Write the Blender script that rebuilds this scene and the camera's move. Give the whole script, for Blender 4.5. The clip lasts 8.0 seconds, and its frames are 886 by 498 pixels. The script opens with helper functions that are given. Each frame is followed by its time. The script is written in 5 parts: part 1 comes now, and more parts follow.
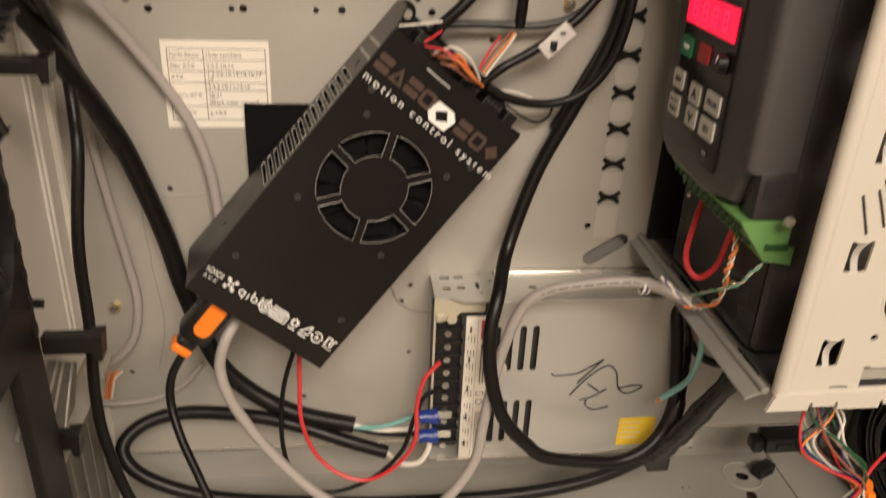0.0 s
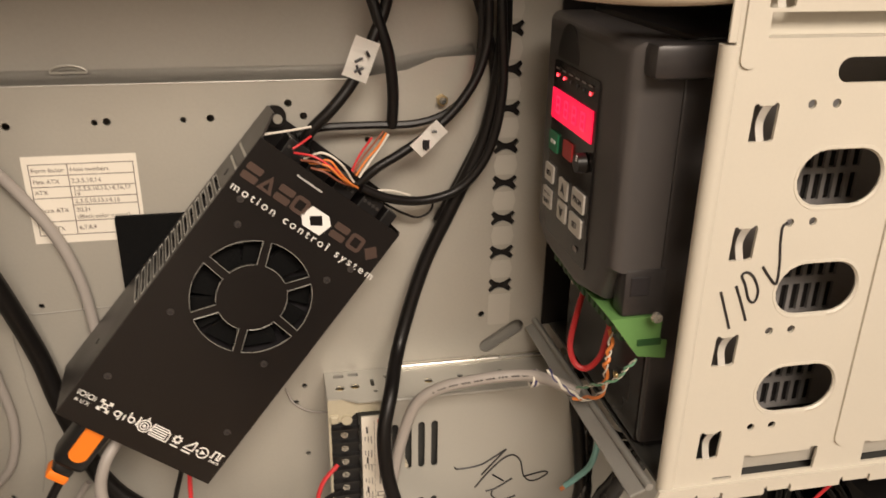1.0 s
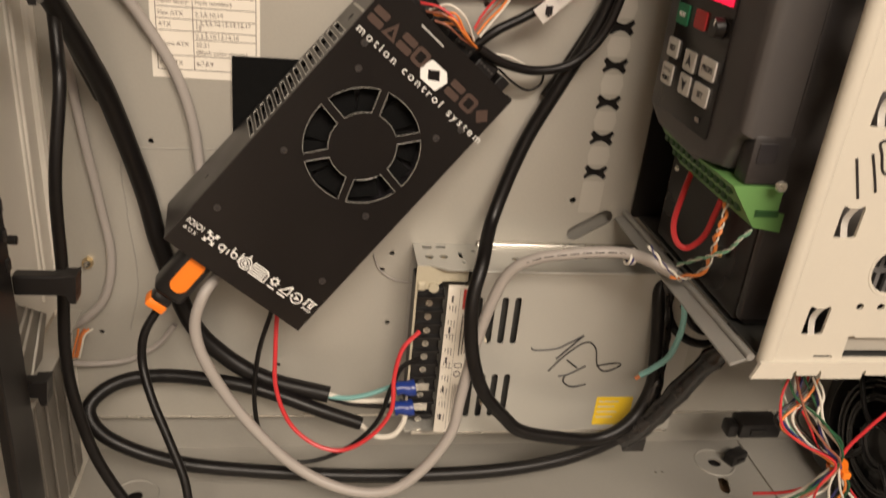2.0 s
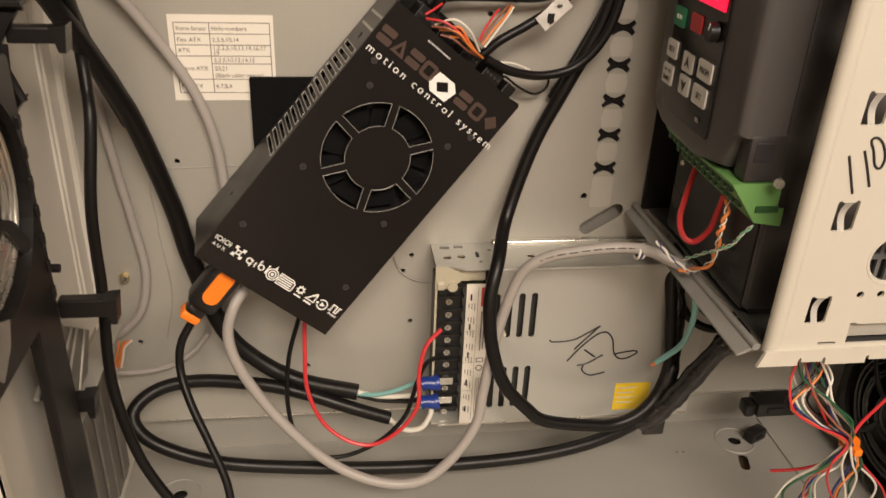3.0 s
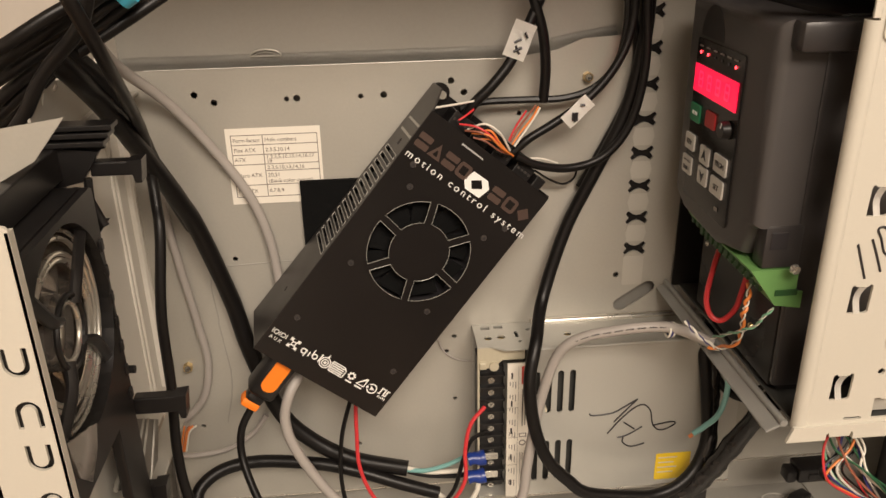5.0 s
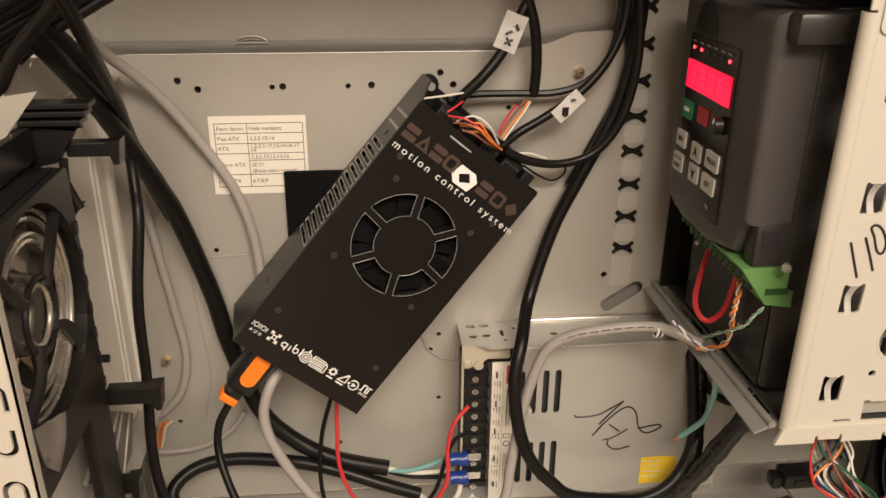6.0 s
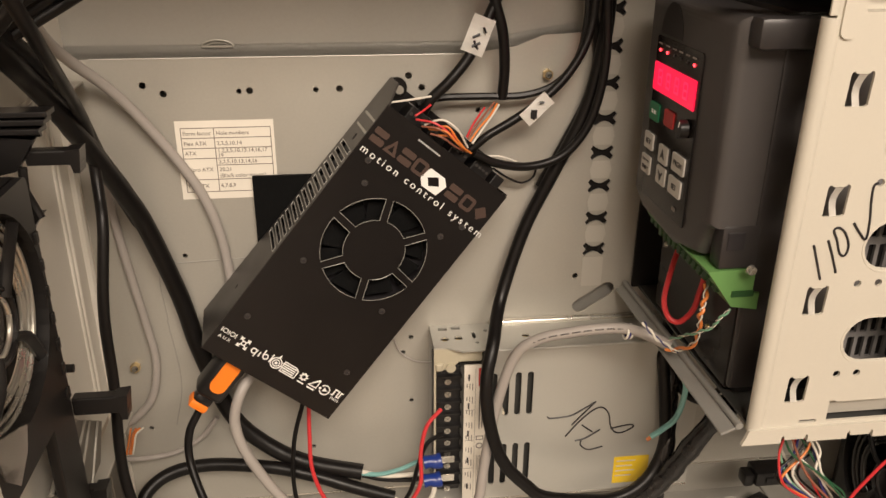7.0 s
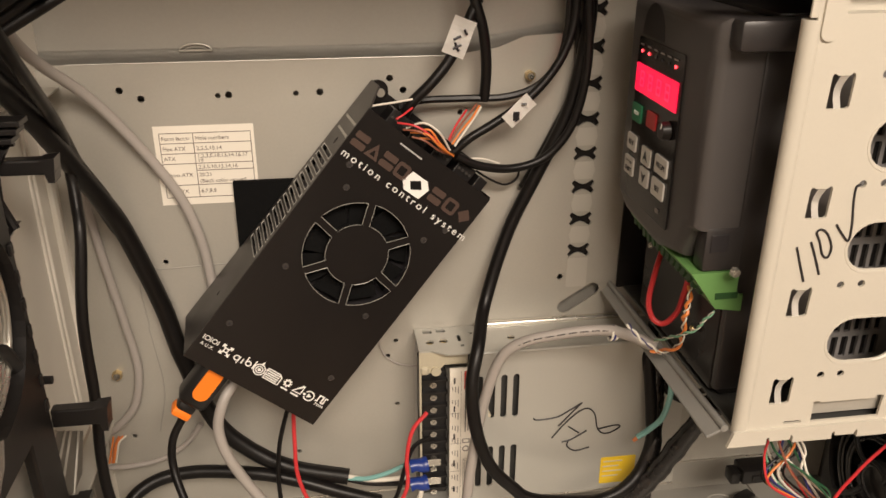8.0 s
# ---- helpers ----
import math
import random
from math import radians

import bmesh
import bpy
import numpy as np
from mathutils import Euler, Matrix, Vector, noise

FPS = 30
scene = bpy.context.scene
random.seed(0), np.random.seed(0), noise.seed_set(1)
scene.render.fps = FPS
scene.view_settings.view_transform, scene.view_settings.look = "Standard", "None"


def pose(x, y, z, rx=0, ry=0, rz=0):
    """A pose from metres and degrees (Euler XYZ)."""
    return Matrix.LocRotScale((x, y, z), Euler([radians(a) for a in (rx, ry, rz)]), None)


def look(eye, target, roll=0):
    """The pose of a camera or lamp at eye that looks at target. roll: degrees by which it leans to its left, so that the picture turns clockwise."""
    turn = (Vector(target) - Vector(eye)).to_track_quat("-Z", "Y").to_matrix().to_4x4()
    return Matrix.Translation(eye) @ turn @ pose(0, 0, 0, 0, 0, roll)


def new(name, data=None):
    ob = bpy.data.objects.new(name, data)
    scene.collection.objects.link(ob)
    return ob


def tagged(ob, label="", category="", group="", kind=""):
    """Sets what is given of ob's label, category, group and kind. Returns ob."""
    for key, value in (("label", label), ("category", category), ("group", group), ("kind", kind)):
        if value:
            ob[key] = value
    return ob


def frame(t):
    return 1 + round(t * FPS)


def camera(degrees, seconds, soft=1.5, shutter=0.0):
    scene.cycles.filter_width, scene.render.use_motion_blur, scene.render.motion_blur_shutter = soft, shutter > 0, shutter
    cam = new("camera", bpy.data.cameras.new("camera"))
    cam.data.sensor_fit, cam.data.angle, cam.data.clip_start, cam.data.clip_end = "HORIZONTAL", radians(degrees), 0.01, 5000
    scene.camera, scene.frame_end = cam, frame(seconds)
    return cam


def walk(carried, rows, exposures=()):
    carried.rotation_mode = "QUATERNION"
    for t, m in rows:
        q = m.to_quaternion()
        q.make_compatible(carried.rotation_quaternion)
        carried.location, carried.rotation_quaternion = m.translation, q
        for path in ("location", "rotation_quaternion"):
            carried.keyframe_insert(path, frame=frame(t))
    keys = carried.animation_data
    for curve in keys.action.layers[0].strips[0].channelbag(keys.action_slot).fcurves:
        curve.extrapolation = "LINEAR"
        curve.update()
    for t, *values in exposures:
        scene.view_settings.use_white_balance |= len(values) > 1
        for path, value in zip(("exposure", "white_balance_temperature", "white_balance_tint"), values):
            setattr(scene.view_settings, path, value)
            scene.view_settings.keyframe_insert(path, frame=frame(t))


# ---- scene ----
cam = camera(57.0, 8.0, shutter=0.4)
PATH = [
    (0, (-0.0373, -0.3937, 0.2205), (-0.02, -0.2687, 0.1575), 2.6),
    (0.5, (-0.0296, -0.4058, 0.2481), (-0.0102, -0.2776, 0.1926), 0.1),
    (1, (-0.005, -0.3837, 0.2399), (0.0215, -0.2565, 0.1852), 0.9),
    (1.5, (-0.0489, -0.399, 0.2162), (-0.0239, -0.2723, 0.1595), 4.9),
    (2, (-0.0449, -0.3978, 0.1975), (-0.0221, -0.2728, 0.1365), 5.9),
    (2.2, (-0.0391, -0.3952, 0.1949), (-0.0171, -0.2716, 0.1307), 5.4),
    (3.3, (-0.0441, -0.4123, 0.2298), (-0.0272, -0.2882, 0.165), 1.1),
    (3.5, (-0.0398, -0.4129, 0.2373), (-0.0241, -0.2879, 0.174), -0.0),
    (4, (-0.0389, -0.4174, 0.2442), (-0.0251, -0.2907, 0.1839), -1.4),
    (4.5, (-0.04, -0.4249, 0.2482), (-0.0278, -0.2969, 0.1901), -1.4),
    (4.7, (-0.0429, -0.4259, 0.2451), (-0.0312, -0.2977, 0.1877), -1.3),
    (5.8, (-0.0437, -0.4259, 0.2458), (-0.0312, -0.2969, 0.1903), -0.1),
    (6, (-0.0424, -0.4213, 0.2357), (-0.0288, -0.2924, 0.1803), 0.4),
    (6.5, (-0.0406, -0.4187, 0.2367), (-0.025, -0.2901, 0.1811), 0.7),
    (7, (-0.0358, -0.4196, 0.2392), (-0.0192, -0.2913, 0.1831), 0.4),
    (7.5, (-0.0357, -0.4189, 0.239), (-0.0188, -0.2905, 0.1834), 0.4),
    (8, (-0.0329, -0.4155, 0.2422), (-0.0143, -0.2879, 0.1853), 0.1),
]
walk(cam, [(t, look(eye, target, roll)) for t, eye, target, roll in PATH])

# ---- light: one warm ceiling lamp in the room, in front of the open case ----
world = bpy.data.worlds.new("world")
scene.world = world
world.use_nodes = True
world.node_tree.nodes["Background"].inputs[0].default_value = (1.0, 0.90, 0.79, 1)
world.node_tree.nodes["Background"].inputs[1].default_value = 0.25
scene.view_settings.exposure = 0.0


def lamp(name, place, target, sx, sy, watts, colour):
    data = bpy.data.lights.new(name, "AREA")
    data.shape, data.size, data.size_y, data.energy, data.color = "RECTANGLE", sx, sy, watts, colour
    ob = new(name, data)
    ob.matrix_world = look(place, target)
    return ob


lamp("ceiling_lamp", (0.24, -1.43, 1.15), (0.25, -1.02, 0.0), 1.1, 0.5, 47.5, (1.0, 0.855, 0.715))


# ---- materials ----
def material(name, colour, rough=0.5, metal=0.0, vary=0.12, bump=0.05, grain=900.0, blotch=25.0, coat=0.0, glow=None, spec=0.5):
    m = bpy.data.materials.new(name)
    m.use_nodes = True
    nt = m.node_tree
    b = nt.nodes["Principled BSDF"]
    co = nt.nodes.new("ShaderNodeTexCoord")
    big, fine = nt.nodes.new("ShaderNodeTexNoise"), nt.nodes.new("ShaderNodeTexNoise")
    big.inputs["Scale"].default_value, big.inputs["Detail"].default_value = blotch, 5
    fine.inputs["Scale"].default_value, fine.inputs["Detail"].default_value = grain, 3
    for n in (big, fine):
        nt.links.new(co.outputs["Object"], n.inputs["Vector"])
    mix = nt.nodes.new("ShaderNodeMix")
    mix.data_type = "RGBA"
    mix.inputs["A"].default_value = (*[c * (1 - vary) for c in colour], 1)
    mix.inputs["B"].default_value = (*[min(1, c * (1 + vary)) for c in colour], 1)
    add = nt.nodes.new("ShaderNodeMath")
    add.operation = "MULTIPLY_ADD"
    add.inputs[1].default_value = 0.35
    nt.links.new(fine.outputs["Fac"], add.inputs[0])
    half = nt.nodes.new("ShaderNodeMath")
    half.operation = "MULTIPLY"
    half.inputs[1].default_value = 0.65
    nt.links.new(big.outputs["Fac"], half.inputs[0])
    nt.links.new(half.outputs[0], add.inputs[2])
    nt.links.new(add.outputs[0], mix.inputs["Factor"])
    nt.links.new(mix.outputs["Result"], b.inputs["Base Color"])
    rr = nt.nodes.new("ShaderNodeMapRange")
    rr.inputs["To Min"].default_value, rr.inputs["To Max"].default_value = max(0.03, rough - 0.1), min(1, rough + 0.1)
    nt.links.new(big.outputs["Fac"], rr.inputs["Value"])
    nt.links.new(rr.outputs["Result"], b.inputs["Roughness"])
    b.inputs["Metallic"].default_value = metal
    b.inputs["Specular IOR Level"].default_value = spec
    b.inputs["Coat Weight"].default_value = coat
    if bump:
        bp = nt.nodes.new("ShaderNodeBump")
        bp.inputs["Strength"].default_value, bp.inputs["Distance"].default_value = bump, 0.0005
        nt.links.new(add.outputs[0], bp.inputs["Height"])
        nt.links.new(bp.outputs["Normal"], b.inputs["Normal"])
    if glow:
        b.inputs["Emission Color"].default_value = (*glow[0], 1)
        b.inputs["Emission Strength"].default_value = glow[1]
    return m


STEEL = material("galvanised_steel", (0.42, 0.40, 0.355), 0.42, 0.25, 0.13, 0.04, 700, 14)
STEEL_DULL = material("dull_steel", (0.36, 0.345, 0.31), 0.5, 0.2, 0.12, 0.05, 600, 12)
CREAM = material("cream_painted_steel", (0.55, 0.52, 0.45), 0.42, 0.0, 0.07, 0.03, 900, 16)
# Slot steel, darkened for the weaker light low on the rear wall.
SHADESTEEL = material("scuffed_steel_in_shade", (0.17, 0.155, 0.135), 0.34, 0.3, 0.3, 0.06, 500, 60)
# Rear wall cream, lightened for brightness the lamp does not give it.
LITCREAM = material("cream_paint_lit", (0.74, 0.71, 0.64), 0.34, 0.0, 0.10, 0.04, 800, 22)
# Hook strips are lightened for the light they catch; the plate is cream.
HOOKLIT = material("lightened_hook_steel", (0.82, 0.79, 0.73), 0.35, 0.0, 0.05, 0.03)
ALU = material("aluminium_casing", (0.47, 0.46, 0.42), 0.42, 0.35, 0.07, 0.03, 1200, 10)
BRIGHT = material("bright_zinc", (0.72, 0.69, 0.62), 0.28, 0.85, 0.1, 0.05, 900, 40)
DARKROOM = material("dark_interior", (0.05, 0.05, 0.047), 0.6)
ANODISED = material("black_anodised_metal", (0.0130, 0.0112, 0.0106), 0.20, 0.0, 0.3, 0.02, 1400, 18, spec=0.36)
SIDEMETAL = material("worn_black_metal", (0.060, 0.054, 0.050), 0.36, 0.3, 0.25, 0.05, 900, 40)
PLASTIC = material("charcoal_plastic", (0.058, 0.053, 0.052), 0.40, 0.0, 0.14, 0.18, 2600, 20)
BLACKPL = material("black_plastic", (0.012, 0.0108, 0.0105), 0.34, 0.0, 0.2, 0.06, 1500, 30, spec=0.4)
VELCRO = material("black_velcro", (0.006, 0.006, 0.006), 0.95, 0.0, 0.5, 1.0, 2200, 300, spec=0.1)
TAPE = material("black_tape", (0.016, 0.0145, 0.014), 0.10, 0.0, 0.6, 1.0, 260, 160)
SMOKE = material("smoked_fan_plastic", (0.34, 0.31, 0.28), 0.14, 0.75, 0.3, 0.02, 500, 30, coat=0.6)
# Vent grey raised to offset the weak light behind the cage plate.
LIFTEDGREY = material("lightened_vent_plastic", (0.20, 0.19, 0.185), 0.5)
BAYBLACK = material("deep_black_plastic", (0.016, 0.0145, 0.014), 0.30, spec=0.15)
GLOSSBLACK = material("glossy_black_plastic", (0.035, 0.033, 0.032), 0.14, spec=0.6)
LATCHPL = material("satin_black_plastic", (0.030, 0.027, 0.027), 0.34, 0.0, 0.15, 0.12, 2400, 25)
SHELF = material("grey_lacquered_steel", (0.24, 0.235, 0.22), 0.3, 0.1, 0.12, 0.03, 700, 20)
PAD = material("bare_steel_column", (0.49, 0.47, 0.42), 0.4, 0.2, 0.06, 0.03, 700, 20)
FLAGWHITE = material("white_sticker_film", (0.93, 0.91, 0.87), 0.4, vary=0.03)
PAPER = material("white_paper", (0.80, 0.75, 0.66), 0.65, 0.0, 0.04, 0.05)
INK = material("black_ink", (0.02, 0.018, 0.02), 0.45)
ZINC = material("dull_zinc", (0.42, 0.40, 0.36), 0.24, 0.9, 0.3, 0.1, 1500, 120)
YELLOWED = material("yellowed_zinc", (0.52, 0.475, 0.36), 0.42, 0.15, 0.14, 0.05, 700, 60)
TABLEINK = material("dark_print", (0.115, 0.085, 0.065), 0.6)
GREYINK = material("printed_grey", (0.24, 0.21, 0.19), 0.6)
WHITEINK = material("white_print", (0.83, 0.82, 0.79), 0.5, vary=0.03)
BRONZEINK = material("bronze_print", (0.13, 0.088, 0.073), 0.30, 0.5)
RED = material("red_print", (0.50, 0.05, 0.04), 0.5)
YELLOW = material("yellow_label", (0.85, 0.58, 0.03), 0.45, vary=0.04)
BLUE = material("blue_nylon", (0.012, 0.035, 0.21), 0.3)
CYAN = material("cyan_strap", (0.06, 0.42, 0.62), 0.45)
ORANGE = material("orange_plastic", (0.92, 0.22, 0.015), 0.45, vary=0.06)
GREEN = material("green_terminal_plastic", (0.12, 0.26, 0.08), 0.45, vary=0.15)
SHADEGREEN = material("shaded_green_plastic", (0.02, 0.07, 0.02), 0.5)
GREENKEY = material("green_key", (0.02, 0.20, 0.09), 0.4)
REDKEY = material("red_key", (0.42, 0.03, 0.03), 0.4)
KEYWHITE = material("white_key", (0.62, 0.60, 0.56), 0.4, vary=0.05)
SCREEN = material("red_lit_screen", (0.25, 0.0, 0.02), 0.25, glow=((1.0, 0.01, 0.055), 1.15))
LED = material("red_led", (0.4, 0.0, 0.0), 0.3, glow=((1.0, 0.04, 0.05), 6.0))
DIGIT = material("lit_digits", (0.4, 0.0, 0.05), 0.3, glow=((1.0, 0.02, 0.075), 1.2))
BRASS = material("brass", (0.62, 0.48, 0.26), 0.3, 0.9)
COPPER = material("copper_strands", (0.75, 0.28, 0.12), 0.35, 0.6)
TAN = material("cardboard_tan", (0.62, 0.55, 0.42), 0.6)
REFLECTDARK = material("dark_reflected_wall", (0.10, 0.09, 0.08), 0.8, grain=60, blotch=2)
WALLPAINT = material("room_wall_paint", (0.74, 0.70, 0.64), 0.8, grain=60, blotch=2)
BENCH = material("bench_wood", (0.30, 0.20, 0.12), 0.5, grain=80, blotch=6)
WIRES = {
    "rubber": material("black_rubber", (0.0066, 0.0056, 0.0053), 0.40, 0, 0.25, 0.15, 1200, 90, spec=0.30),
    "tape": TAPE,
    "grey_pvc": material("grey_pvc", (0.35, 0.32, 0.295), 0.45, 0, 0.06, 0.05, 900, 60),
    "cream_pvc": material("cream_pvc", (0.66, 0.58, 0.46), 0.45, 0, 0.06, 0.05, 900, 60),
    "red_pvc": material("red_pvc", (0.58, 0.035, 0.04), 0.4),
    "white_pvc": material("white_pvc", (0.70, 0.66, 0.58), 0.4),
    "orange_pvc": material("orange_pvc", (0.72, 0.22, 0.05), 0.4),
    "brown_pvc": material("brown_pvc", (0.28, 0.10, 0.06), 0.4),
    "teal_pvc": material("teal_pvc", (0.20, 0.42, 0.40), 0.42),
    "navy_pvc": material("navy_pvc", (0.03, 0.03, 0.14), 0.4),
    "green_pvc": material("green_pvc", (0.16, 0.34, 0.22), 0.4),
    "dkgreen_pvc": material("dark_green_pvc", (0.02, 0.09, 0.04), 0.4),
    "copper": COPPER,
}


# ---- mesh helpers ----
def link(name, bm, mat, smooth=False):
    me = bpy.data.meshes.new(name)
    bmesh.ops.recalc_face_normals(bm, faces=bm.faces)
    bm.to_mesh(me)
    bm.free()
    me.materials.append(mat)
    if smooth:
        me.polygons.foreach_set("use_smooth", [True] * len(me.polygons))
        me.set_sharp_from_angle(angle=radians(38))
    return new(name, me)


def part(name, bm, mat, parent, label="", smooth=False):
    ob = link(name, bm, mat, smooth)
    ob.parent = parent
    return tagged(ob, label)


def thing(name, label, category, place=None, group="", kind=""):
    ob = new(name)
    ob.empty_display_size = 0.01
    if place is not None:
        ob.matrix_world = place
    return tagged(ob, label, category, group, kind)


def box(x0, x1, y0, y1, z0, z1, bevel=0.0, bm=None, seg=2):
    b = bmesh.new()
    m = Matrix.Translation(((x0 + x1) / 2, (y0 + y1) / 2, (z0 + z1) / 2)) @ Matrix.Diagonal((abs(x1 - x0), abs(y1 - y0), abs(z1 - z0), 1))
    bmesh.ops.create_cube(b, size=1, matrix=m)
    if bevel:
        bmesh.ops.bevel(b, geom=b.edges[:], offset=bevel, segments=seg, affect="EDGES", profile=0.5)
    return merge(bm, b)


def merge(bm, b):
    if bm is None:
        return b
    me = bpy.data.meshes.new("tmp")
    b.to_mesh(me)
    b.free()
    bm.from_mesh(me)
    bpy.data.meshes.remove(me)
    return bm


def rod(a, b, r, n=16, bm=None, r2=None, cap=True):
    a, b = Vector(a), Vector(b)
    d = b - a
    k = bmesh.new()
    m = Matrix.Translation((a + b) / 2) @ d.to_track_quat("Z", "Y").to_matrix().to_4x4()
    bmesh.ops.create_cone(k, cap_ends=cap, segments=n, radius1=r, radius2=r if r2 is None else r2, depth=d.length, matrix=m)
    return merge(bm, k)


def spline(pts, sub=8):
    p = [Vector(q) for q in pts]
    p = [2 * p[0] - p[1]] + p + [2 * p[-1] - p[-2]]
    out = []
    for i in range(1, len(p) - 2):
        a, b, c, d = p[i - 1 : i + 3]
        for k in range(sub):
            t = k / sub
            out.append(0.5 * (2 * b + (c - a) * t + (2 * a - 5 * b + 4 * c - d) * t * t + (3 * b - a - 3 * c + d) * t ** 3))
    return out + [p[-2]]


def sweep(pts, r, n=10, bm=None, flat=1.0, wob=0.0):
    """A tube along pts, capped; wob swells and pinches it a little, as tape does."""
    bm = bm or bmesh.new()
    side = None
    rings = []
    for i, q in enumerate(pts):
        d = (pts[min(i + 1, len(pts) - 1)] - pts[max(i - 1, 0)]).normalized()
        if side is None:
            side = d.orthogonal().normalized()
        side = (side - d * side.dot(d)).normalized()
        up = d.cross(side)
        k = r * (1 + wob * noise.noise(q * 160))
        rings.append([bm.verts.new(q + k * (math.cos(2 * math.pi * j / n) * side + flat * math.sin(2 * math.pi * j / n) * up)) for j in range(n)])
    for a, b in zip(rings, rings[1:]):
        for j in range(n):
            bm.faces.new((a[j], a[(j + 1) % n], b[(j + 1) % n], b[j]))
    bm.faces.new(rings[0][::-1]), bm.faces.new(rings[-1])
    return bm


def circle(cx, cy, r, n=20, a0=0.0):
    return [(cx + r * math.cos(a0 + 2 * math.pi * i / n), cy + r * math.sin(a0 + 2 * math.pi * i / n)) for i in range(n)]


def stadium(ax, ay, bx, by, r, n=8):
    """An obround from a to b."""
    th = math.atan2(by - ay, bx - ax)
    return [(cx + r * math.cos(th + s + math.pi * i / n), cy + r * math.sin(th + s + math.pi * i / n)) for cx, cy, s in ((bx, by, -math.pi / 2), (ax, ay, math.pi / 2)) for i in range(n + 1)]


def rrect(x0, x1, y0, y1, r, n=4):
    out = []
    for cx, cy, a in ((x1 - r, y1 - r, 0), (x0 + r, y1 - r, 90), (x0 + r, y0 + r, 180), (x1 - r, y0 + r, 270)):
        out += [(cx + r * math.cos(radians(a + 90 * i / n)), cy + r * math.sin(radians(a + 90 * i / n))) for i in range(n + 1)]
    return out


def plate(outer, holes=(), thick=0.001, m=None, bm=None):
    """A sheet in local x-y with openings cut through it; it is thick towards local -z."""
    b = bmesh.new()
    edges = []
    for loop in (outer, *holes):
        vs = [b.verts.new((x, y, 0)) for x, y in loop]
        edges += [b.edges.new((vs[i], vs[(i + 1) % len(vs)])) for i in range(len(vs))]
    bmesh.ops.triangle_fill(b, use_beauty=True, use_dissolve=False, edges=edges, normal=(0, 0, 1))
    made = bmesh.ops.extrude_face_region(b, geom=b.faces[:])
    bmesh.ops.translate(b, verts=[v for v in made["geom"] if isinstance(v, bmesh.types.BMVert)], vec=(0, 0, -thick))
    if m is not None:
        bmesh.ops.transform(b, matrix=m, verts=b.verts)
    return merge(bm, b)


def rect(x0, x1, y0, y1):
    return [(x0, y0), (x1, y0), (x1, y1), (x0, y1)]


# local x to the right, local y up, local z towards the open side
FACE = Matrix(((1, 0, 0, 0), (0, 0, -1, 0), (0, 1, 0, 0), (0, 0, 0, 1)))
# a sheet that faces the +x or the -x side: local x along y
FACE_PX = Matrix(((0, 0, 1, 0), (1, 0, 0, 0), (0, 1, 0, 0), (0, 0, 0, 1)))
FACE_NX = Matrix(((0, 0, -1, 0), (-1, 0, 0, 0), (0, 1, 0, 0), (0, 0, 0, 1)))


def at_face(y):
    return Matrix.Translation((0, y, 0)) @ FACE


def lettering(text, size, mat, parent, m, name="lettering", align="LEFT", deep=0.00015, shear=0.0, wide=1.0, space=1.0):
    cu = bpy.data.curves.new("tmp", "FONT")
    cu.body, cu.size, cu.align_x, cu.extrude, cu.shear, cu.space_character = text, size, align, deep, shear, space
    tmp = new("tmp", cu)
    me = bpy.data.meshes.new_from_object(tmp.evaluated_get(bpy.context.evaluated_depsgraph_get()))
    bpy.data.objects.remove(tmp)
    me.transform(m @ Matrix.Diagonal((wide, 1, 1, 1)))
    me.materials.clear()
    me.materials.append(mat)
    ob = new(name, me)
    ob.parent = parent
    return ob


def strokes(lines, r, m, bm=None):
    """Pen strokes: flat ribbons on a surface, local x-y, through the given points."""
    bm = bm or bmesh.new()
    for pts in lines:
        sweep([m @ Vector((x, y, 0.0001)) for x, y in [tuple(q[:2]) for q in spline([(x, y, 0) for x, y in pts], 6)]], r, 6, bm, 1.0)
    return bm


def screw(name, place, r, mat, parent, facing=(0, -1, 0), label=""):
    d = Vector(facing)
    p = Vector(place)
    bm = rod(p, p + d * r * 0.55, r, 16, None, r * 0.8)
    k = d.orthogonal().normalized()
    for ax in (k, d.cross(k)):
        rod(p + d * r * 0.56 - ax * r * 0.6, p + d * r * 0.56 + ax * r * 0.6, r * 0.13, 6, bm)
    return part(name, bm, mat, parent, label, True)


# ---- the room round the case: bench, walls, ceiling ----
tagged(link("bench_top", box(-1.4, 1.4, -0.24, 0.7, -0.19, -0.15), BENCH), "plain wooden bench top under the computer case", "bench", kind="structure")
tagged(link("floor", box(-1.5, 1.5, -2.0, 0.8, -1.0, -0.95), BENCH), "plain room floor", "floor", kind="structure")
# The unseen south wall's east part is darkened to edge the lid's reflection.
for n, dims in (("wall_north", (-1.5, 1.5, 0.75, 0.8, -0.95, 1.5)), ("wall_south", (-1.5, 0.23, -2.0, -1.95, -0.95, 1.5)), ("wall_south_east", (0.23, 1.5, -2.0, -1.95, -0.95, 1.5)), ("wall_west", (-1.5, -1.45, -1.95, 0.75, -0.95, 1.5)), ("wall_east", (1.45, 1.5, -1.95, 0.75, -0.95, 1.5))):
    tagged(link(n, box(*dims), REFLECTDARK if n == "wall_south_east" else WALLPAINT), "plain painted room wall", "wall", kind="structure")
tagged(link("ceiling", box(-1.5, 1.5, -2.0, 0.8, 1.5, 1.55), WALLPAINT), "plain painted ceiling", "ceiling", kind="structure")

# ---- the case shell ----
